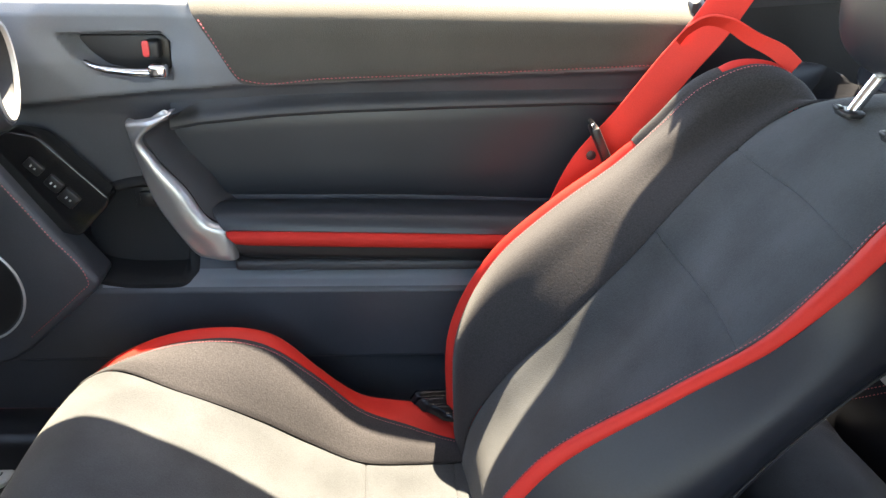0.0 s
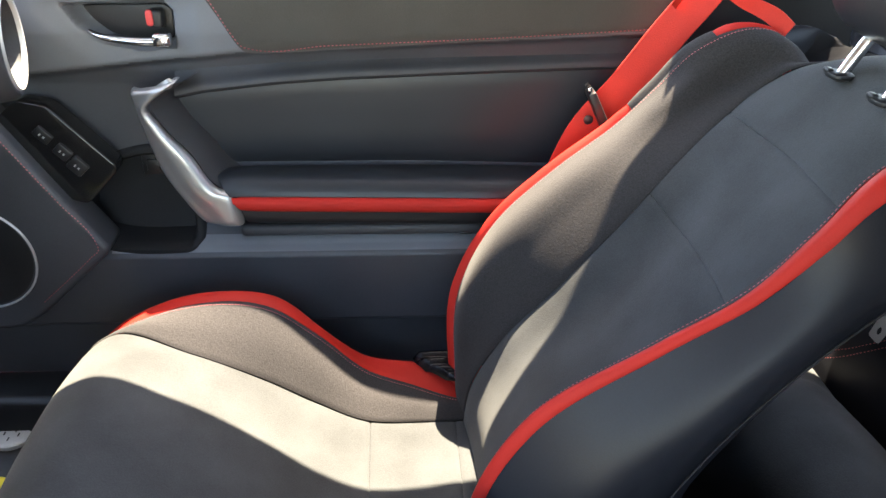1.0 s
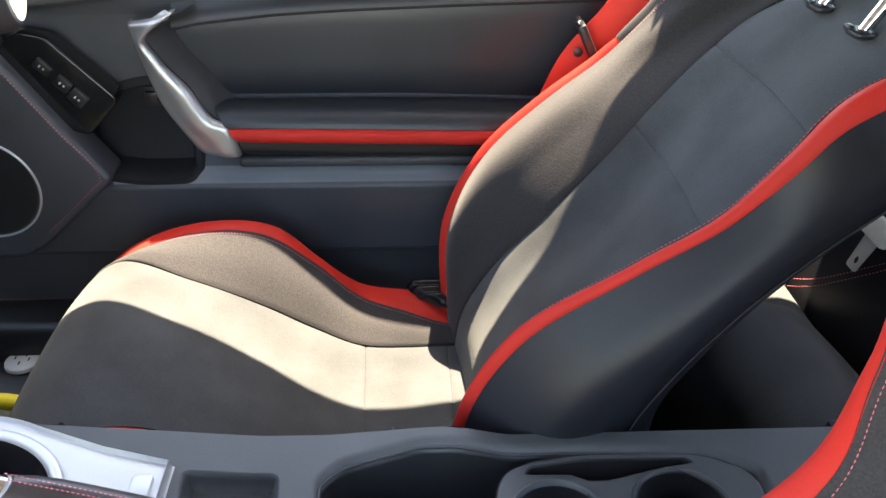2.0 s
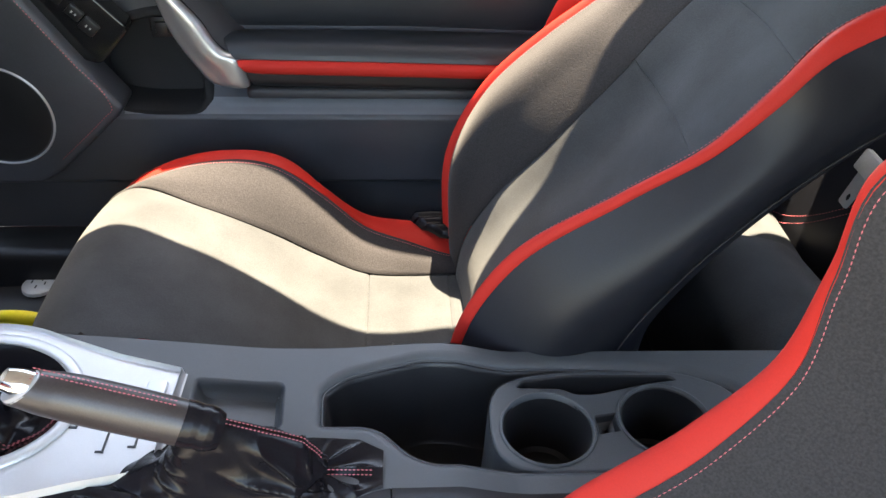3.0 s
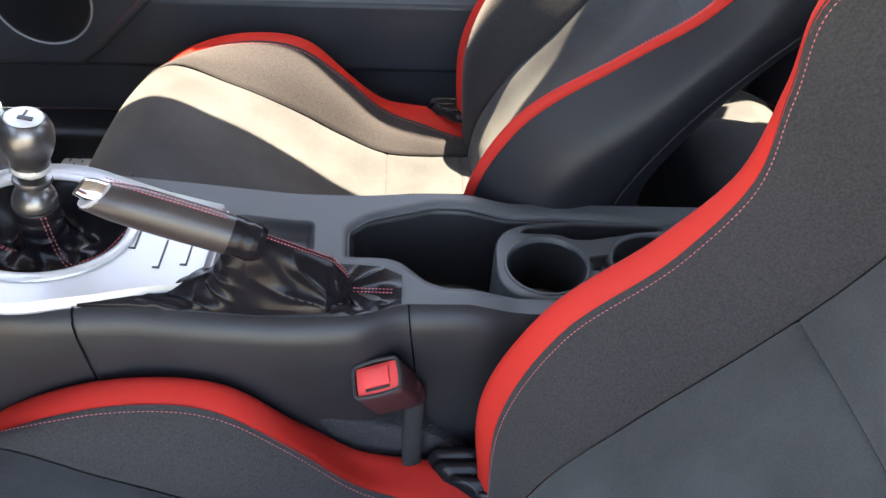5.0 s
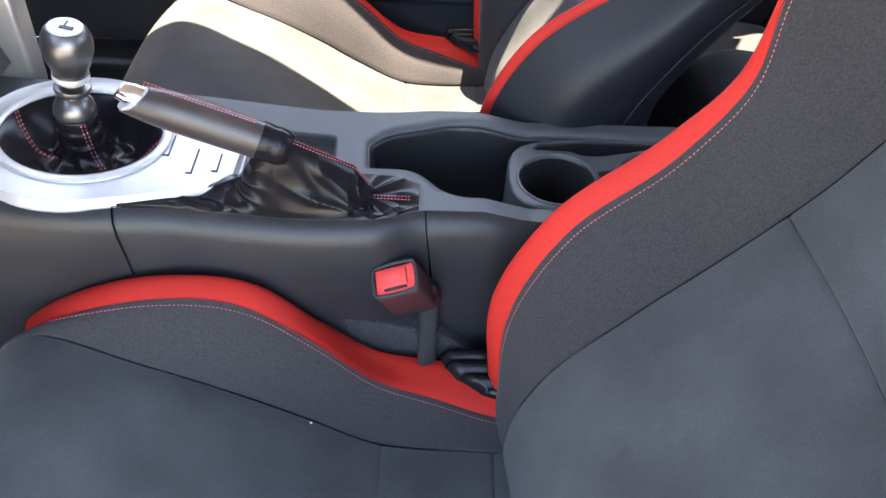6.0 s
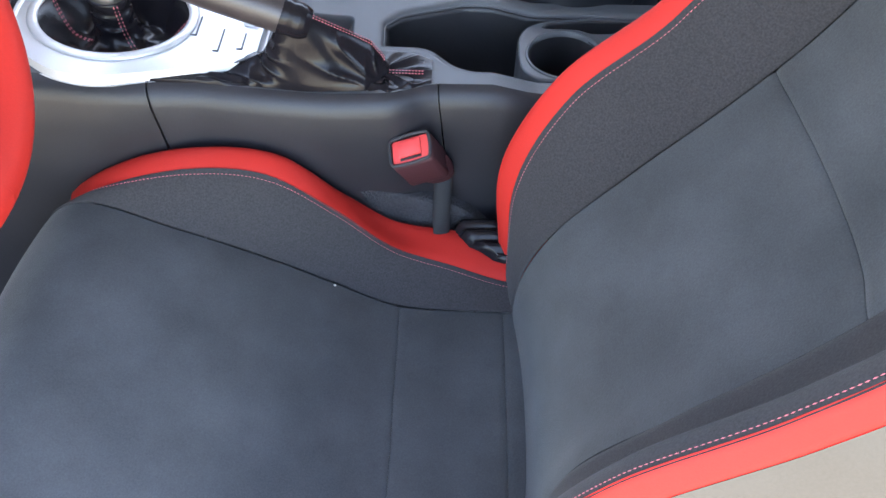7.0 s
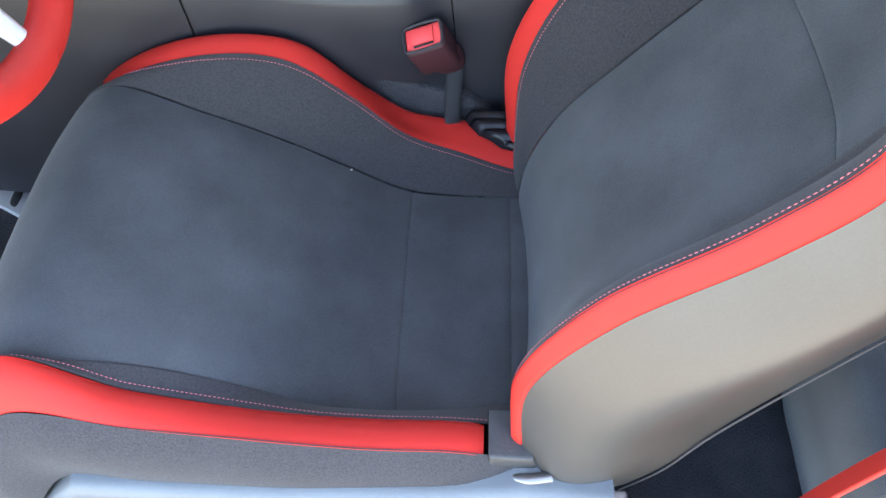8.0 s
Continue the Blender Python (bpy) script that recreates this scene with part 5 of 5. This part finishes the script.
part("webbing", ribbon([(0.222, 0.665, 0.46), (0.236, 0.668, 0.57), (0.268, 0.668, 0.655), (0.318, 0.664, 0.722), (0.370, 0.660, 0.800), (0.408, 0.655, 0.855), (0.440, 0.662, 0.905), (0.52, 0.675, 1.04)], [(0.95, -0.1, -0.1), (0.92, -0.1, -0.2), (0.82, -0.15, -0.5), (0.80, -0.2, -0.5), (0.85, -0.25, -0.42), (0.72, -0.5, -0.38), (0.8, -0.3, -0.5), (0.8, -0.1, -0.5)], 0.050), WEB, belt, "red woven webbing")
tongue = part("latch_plate", block(-0.006, 0.006, -0.016, 0.016, -0.040, 0.038, 0.004, m=Matrix.Translation((0.282, 0.648, 0.688)) @ Matrix.Rotation(radians(-27), 4, "Y")), BLACKP, belt, "black latch plate")
part("latch_edge", block(-0.0035, 0.0035, -0.012, 0.012, 0.030, 0.046, 0.002, m=Matrix.Translation((0.282, 0.648, 0.688)) @ Matrix.Rotation(radians(-27), 4, "Y")), CHROME, tongue)
part("stop_button", lathe([(0.001, 0.0), (0.006, 0.0), (0.007, 0.003), (0.001, 0.005)], 16, (0.268, 0.655, 0.678), toward), BLACKP, belt)
part("strap_guide", ribbon([(0.486, 0.565, 0.822), (0.471, 0.575, 0.836), (0.440, 0.600, 0.851), (0.413, 0.622, 0.865), (0.393, 0.632, 0.866), (0.373, 0.638, 0.853), (0.366, 0.650, 0.836), (0.376, 0.672, 0.830)], [(0.5, -0.1, 0.8), (0.5, -0.1, 0.8), (0.5, -0.2, 0.8), (0.45, -0.45, 0.75), (0.3, -0.6, 0.7), (-0.3, -0.7, 0.6), (-0.6, -0.6, 0.4), (-0.6, -0.6, 0.4)], 0.022, 0.0018), WEB, passenger_seat, "red belt guide strap")
belt2 = thing("seat_belt", "red webbing seat belt beside the driver's seat", "seat belt", "seat belts", (0.30, -0.66, 0.15))
part("webbing", ribbon([(0.23, -0.655, 0.12), (0.27, -0.650, 0.27), (0.305, -0.645, 0.42), (0.345, -0.642, 0.55), (0.40, -0.655, 0.75), (0.50, -0.68, 1.0)], [(0.7, 0.5, -0.3), (0.6, 0.55, -0.4), (0.5, 0.6, -0.5), (0.5, 0.6, -0.5), (0.7, 0.5, -0.4), (0.8, 0.3, -0.4)], 0.048), WEB, belt2, "red woven webbing")
buckle = thing("belt_buckle", "red topped seat belt buckle on a black stalk", "buckle", at=(0.0, -0.125, 0.33))
bm_ = Matrix.Translation((-0.030, -0.118, 0.438)) @ Matrix.Rotation(radians(-22), 4, "Y") @ Matrix.Rotation(radians(20), 4, "X")
part("buckle_body", block(-0.025, 0.025, -0.0180, 0.0180, -0.055, 0.001, 0.006, 3, m=bm_), MAROON, buckle, "dark maroon buckle body")
top = part("release_button", block(-0.0220, 0.0220, -0.0150, 0.0150, -0.006, 0.0020, 0.002, 2, m=bm_), REDP, buckle, "red release button")
part("button_dish", block(-0.0135, 0.0135, -0.0085, 0.0110, 0.0015, 0.0050, 0.0015, m=bm_), REDP, top)
part("buckle_slot", block(-0.0125, 0.0125, -0.0118, -0.0090, 0.0012, 0.0032, 0.0005, m=bm_), BLACKP, top)
part("buckle_rim", tube([bm_ @ Vector((x, y, 0.0035)) for x, y in (lambda o: o + o[:1])(rounded([(-0.0235, -0.0165), (0.0235, -0.0165), (0.0235, 0.0165), (-0.0235, 0.0165)], 0.006))], 0.0019, 90, 8, caps=False), DULL, buckle, "dark rounded rim")
part("boot_sleeve", tube([bm_ @ Vector((0.004, 0, -0.045)), bm_ @ Vector((0.008, 0, -0.078)), bm_ @ Vector((0.010, 0, -0.082))], [0.0255, 0.0235, 0.016], 12, 20, squash=0.5, up=tuple(bm_.to_3x3() @ Vector((0, 1, 0)))), MAROON, buckle, "dark maroon sleeve")
part("stalk", tube([bm_ @ Vector((0.010, 0, -0.076)), Vector((0.004, -0.128, 0.32)), Vector((0.012, -0.130, 0.25)), Vector((0.05, -0.13, 0.16))], [0.011, 0.010, 0.010, 0.010], 20, 14, squash=0.3), PIT, buckle, "dark woven strap")


# ---- steering wheel ----
wheel = thing("steering_wheel", "red leather steering wheel with a perforated grip and silver spoke", "steering wheel", at=(-0.41, -0.36, 0.77))
WM = Matrix.Translation((-0.405, -0.36, 0.775)) @ Matrix.Rotation(radians(66), 4, "Y")


def rim_pt(a, r=0.178, h=0.0):
    return WM @ Vector((r * math.cos(a), r * math.sin(a), h))


part("rim", tube([rim_pt(a) for a in np.linspace(0, 2 * math.pi, 73)], 0.0175, 145, 18, caps=False, up=tuple(WM.to_3x3() @ Vector((0, 0, 1)))), RED, wheel, "red leather rim")
for a in (radians(0), radians(90), radians(-90)):
    part("spoke", tube([rim_pt(a, 0.165), rim_pt(a, 0.12, -0.008), rim_pt(a, 0.05, -0.015)], [0.010, 0.014, 0.020], 16, 12, squash=0.5), SILVER, wheel, "silver spoke")
part("hub", superbox(0, 0, -0.005, 0.075, 0.085, 0.028, 0.6, 28, 14, WM), LEATHER, wheel)
part("column", tube([WM @ Vector((0, 0, -0.03)), WM @ Vector((0, 0, -0.15)), WM @ Vector((0, 0, -0.30))], [0.05, 0.06, 0.07], 10, 20), BLACKP, wheel)

# ---- dashboard ----
dash = thing("dashboard", "dark grey dashboard with a silver ringed round air vent", "dashboard", at=(-0.7, 0.0, 0.5))
prof = [(-0.98, 0.93), (-0.75, 0.935), (-0.62, 0.90), (-0.555, 0.84), (-0.545, 0.76), (-0.58, 0.66), (-0.64, 0.58), (-0.72, 0.52)]
part("dash_body", grid_mesh(sheet([[(x, y, z) for x, z in prof] for y in (-0.73, -0.3, 0.0, 0.3, 0.73)], 40, 30)), PLASTIC, dash)
tox = Matrix.Rotation(radians(90), 4, "Y") @ Matrix.Rotation(radians(-12), 4, "X")
for yy in (0.60, -0.60):
    v = part("air_vent", lathe([(0.073, -0.12), (0.073, -0.02), (0.070, 0.0), (0.064, 0.006), (0.058, 0.006), (0.054, 0.0), (0.050, -0.03), (0.001, -0.035)], 48, (-0.474, yy, 0.80), tox), PLASTIC, dash, "round air vent")
    part("vent_ring", lathe([(0.054, 0.003), (0.055, 0.008), (0.058, 0.009), (0.060, 0.006)], 48, (-0.474, yy, 0.80), tox, False), SILVER, v, "silver vent ring")
part("center_fascia", grid_mesh(sheet([[(-0.56, -0.11, 0.80), (-0.52, -0.11, 0.70), (-0.49, -0.11, 0.60), (-0.475, -0.10, 0.545)], [(-0.56, 0.12, 0.80), (-0.52, 0.12, 0.70), (-0.49, 0.12, 0.60), (-0.475, 0.11, 0.545)]], 20, 20)), PLASTIC, dash)
part("stack_side_trim", plate(rounded([(-0.56, 0.80), (-0.490, 0.72), (-0.450, 0.62), (-0.456, 0.50), (-0.60, 0.50), (-0.62, 0.78)], 0.01), 0.105, 0.135, 0.006), SATIN, dash, "satin silver trim")

# ---- passenger floor mat ----
def mat_grid():
    xs, ys = np.linspace(-0.86, -0.36, 60), np.linspace(0.14, 0.67, 150)
    X, Y = np.meshgrid(xs, ys, indexing="ij")
    Z = 0.128 + 0.010 * np.sin(Y * 190 + 1.5 * np.sin(X * 9)) * step(0.53 - Y, 0.03) * (0.7 + 0.3 * np.sin(X * 13 + Y * 31)) + 0.004 * np.sin(X * 21 + 1)
    Z = Z + np.clip(-0.72 - X, 0, 1) * 0.35
    return np.stack([X, Y, Z], axis=2)


floor_mat = thing("floor_mat", "black ridged rubber floor mat with a pale round badge", "floor mat", at=(-0.6, 0.42, FLOOR))
part("mat_sheet", join(grid_mesh(mat_grid()), block(-0.86, -0.36, 0.14, 0.67, FLOOR + 0.001, FLOOR + 0.012, 0.004)), RUBBER, floor_mat)
badge = part("badge", lathe([(0.001, 0.004), (0.026, 0.004), (0.029, 0.002), (0.030, -0.004)], 40, (-0.640, 0.650, 0.136)), PALE, floor_mat, "pale round badge")
part("badge_cuts", join(*[block(-0.6412 + dx, -0.6388 + dx, 0.650 + dy - 0.004, 0.650 + dy + 0.004, 0.138, 0.1406, 0) for dx, dy in ((-0.013, 0.004), (0.004, 0.011), (-0.002, -0.010), (0.011, 0.000))]), RUBBER, badge)
jug = thing("plastic_jug", "pale grey plastic bottle with a yellow loop handle in the footwell", "bottle", at=(-0.53, 0.33, 0.13))
part("bottle", superbox(-0.515, 0.335, 0.222, 0.048, 0.032, 0.094, 0.5, 28, 18), PALE, jug)
part("loop_handle", tube([(-0.565, 0.335, 0.290), (-0.560, 0.335, 0.322), (-0.515, 0.335, 0.334), (-0.470, 0.335, 0.322), (-0.458, 0.335, 0.290), (-0.462, 0.335, 0.24)], 0.011, 40, 12), YELLOW, jug, "yellow loop handle")

# ---- rear seat ----
rear = thing("rear_seat", "black and charcoal rear seat with red stitching", "rear seat", at=(0.9, 0.0, FLOOR))
for s in (-1, 1):
    c = s * 0.34
    lay = [(0.43, 0.13), (0.405, 0.27), (0.418, 0.362), (0.460, 0.398), (0.520, 0.405), (0.575, 0.378), (0.63, 0.33)]
    g = sheet([[(x + back, c + s * v, min(z, top)) for x, z in lay] for v, top, back in ((-0.27, 1.0, 0.03), (-0.10, 1.0, 0.01), (0.03, 1.0, 0.0), (0.09, 0.395, -0.01), (0.13, 0.358, -0.01), (0.20, 0.352, -0.01), (0.27, 0.350, -0.01))][::s], 50, 56)
    part("rear_cushion", grid_mesh(tuck(g, 0.02, False)), SUEDE, rear, "charcoal suede rear cushion")
    bk = [[(0.615 + dx, c + v, 0.25), (0.655 + dx, c + v, 0.38), (0.73 + dx, c + v, 0.58), (0.80 + dx, c + v, 0.76), (0.86 + dx, c + v, 0.80), (0.95 + dx, c + v, 0.80)] for v, dx in ((-0.31, -0.02), (-0.18, 0.0), (0.0, 0.02), (0.18, 0.0), (0.31, -0.02))]
    back = sheet(bk, 50, 36)
    part("rear_backrest", grid_mesh(tuck(back, 0.02, True)), LEATHER, rear)
    flat = back.reshape(-1, 3)
    for dz in (0.0, -0.014):
        pts = []
        for y, z in spl([(0.63, 0.322), (0.58, 0.332), (0.53, 0.362), (0.475, 0.415), (0.42, 0.475), (0.36, 0.55)], 24):
            near = np.argsort((flat[:, 1] - s * y) ** 2 + (flat[:, 2] - z - dz) ** 2)[:4]
            pts.append((float(flat[near, 0].mean()) - 0.004, s * y, z + dz))
        part("stitching", stitches(pts, 0.006, 0.0045, 0.0008), THREAD, rear)
rt = thing("belt_tongue", "bright steel rear seat belt tongue on a grey holder", "belt tongue", at=(0.66, 0.52, 0.43))
RT = Matrix.Translation((0.676, 0.475, 0.470)) @ Matrix.Rotation(radians(-70), 4, "Y") @ Matrix.Rotation(radians(180), 4, "Z")
tg = holed(rounded([(0.0, -0.016), (0.0, 0.016), (0.055, 0.012), (0.055, -0.012)], 0.005), [oval(0.040, 0.0, 0.006, 0.005, 12)], lambda x, y: 0)
part("tongue", ([tuple(RT @ (Vector(v) + Vector((0, 0, d)))) for d in (0, 0.002) for v in tg[0]], tg[1] + [tuple(i + len(tg[0]) for i in f) for f in tg[1]]), SILVER, rt, "bright steel tongue")
part("holder", block(-0.03, 0.004, -0.028, 0.028, -0.006, 0.008, 0.004, m=RT), PALE, rt, "grey plastic holder")

# ---- driver's footwell ----
pedal = thing("accelerator_pedal", "drilled aluminium accelerator pedal in the driver's footwell", "pedal", at=(-0.66, -0.15, FLOOR))
PM = Matrix.Translation((-0.660, -0.135, 0.165)) @ Matrix.Rotation(radians(52), 4, "Y")
part("pedal_plate", block(-0.085, 0.085, -0.026, 0.026, -0.004, 0.004, 0.003, m=PM), SILVER, pedal, "aluminium pedal plate")
for k in range(5):
    part("rubber_stud", superbox(-0.062 + 0.031 * k, 0.0, 0.004, 0.006, 0.018, 0.003, 0.6, 14, 8, PM), RUBBER, pedal)
part("pedal_arm", tube([PM @ Vector((-0.06, 0, -0.006)), PM @ Vector((-0.10, 0, -0.03)), Vector((-0.90, -0.135, 0.36))], [0.010, 0.009, 0.009], 14, 10), BLACKP, pedal)
part("pedal_foot", block(-0.640, -0.590, -0.158, -0.112, FLOOR, FLOOR + 0.014, 0.004), BLACKP, pedal)
mat2 = thing("floor_mat", "black carpet floor mat in the driver's footwell", "floor mat", at=(-0.5, -0.42, FLOOR))
part("mat_sheet", block(-0.74, -0.20, -0.64, -0.20, FLOOR + 0.001, FLOOR + 0.012, 0.005, 3), CARPET, mat2)
for k in range(4):
    part("woven_bar", block(-0.60 + 0.035 * k, -0.578 + 0.035 * k, -0.60, -0.56, FLOOR + 0.010, FLOOR + 0.0135, 0.001), PALE, mat2, "pale unreadable woven bar")
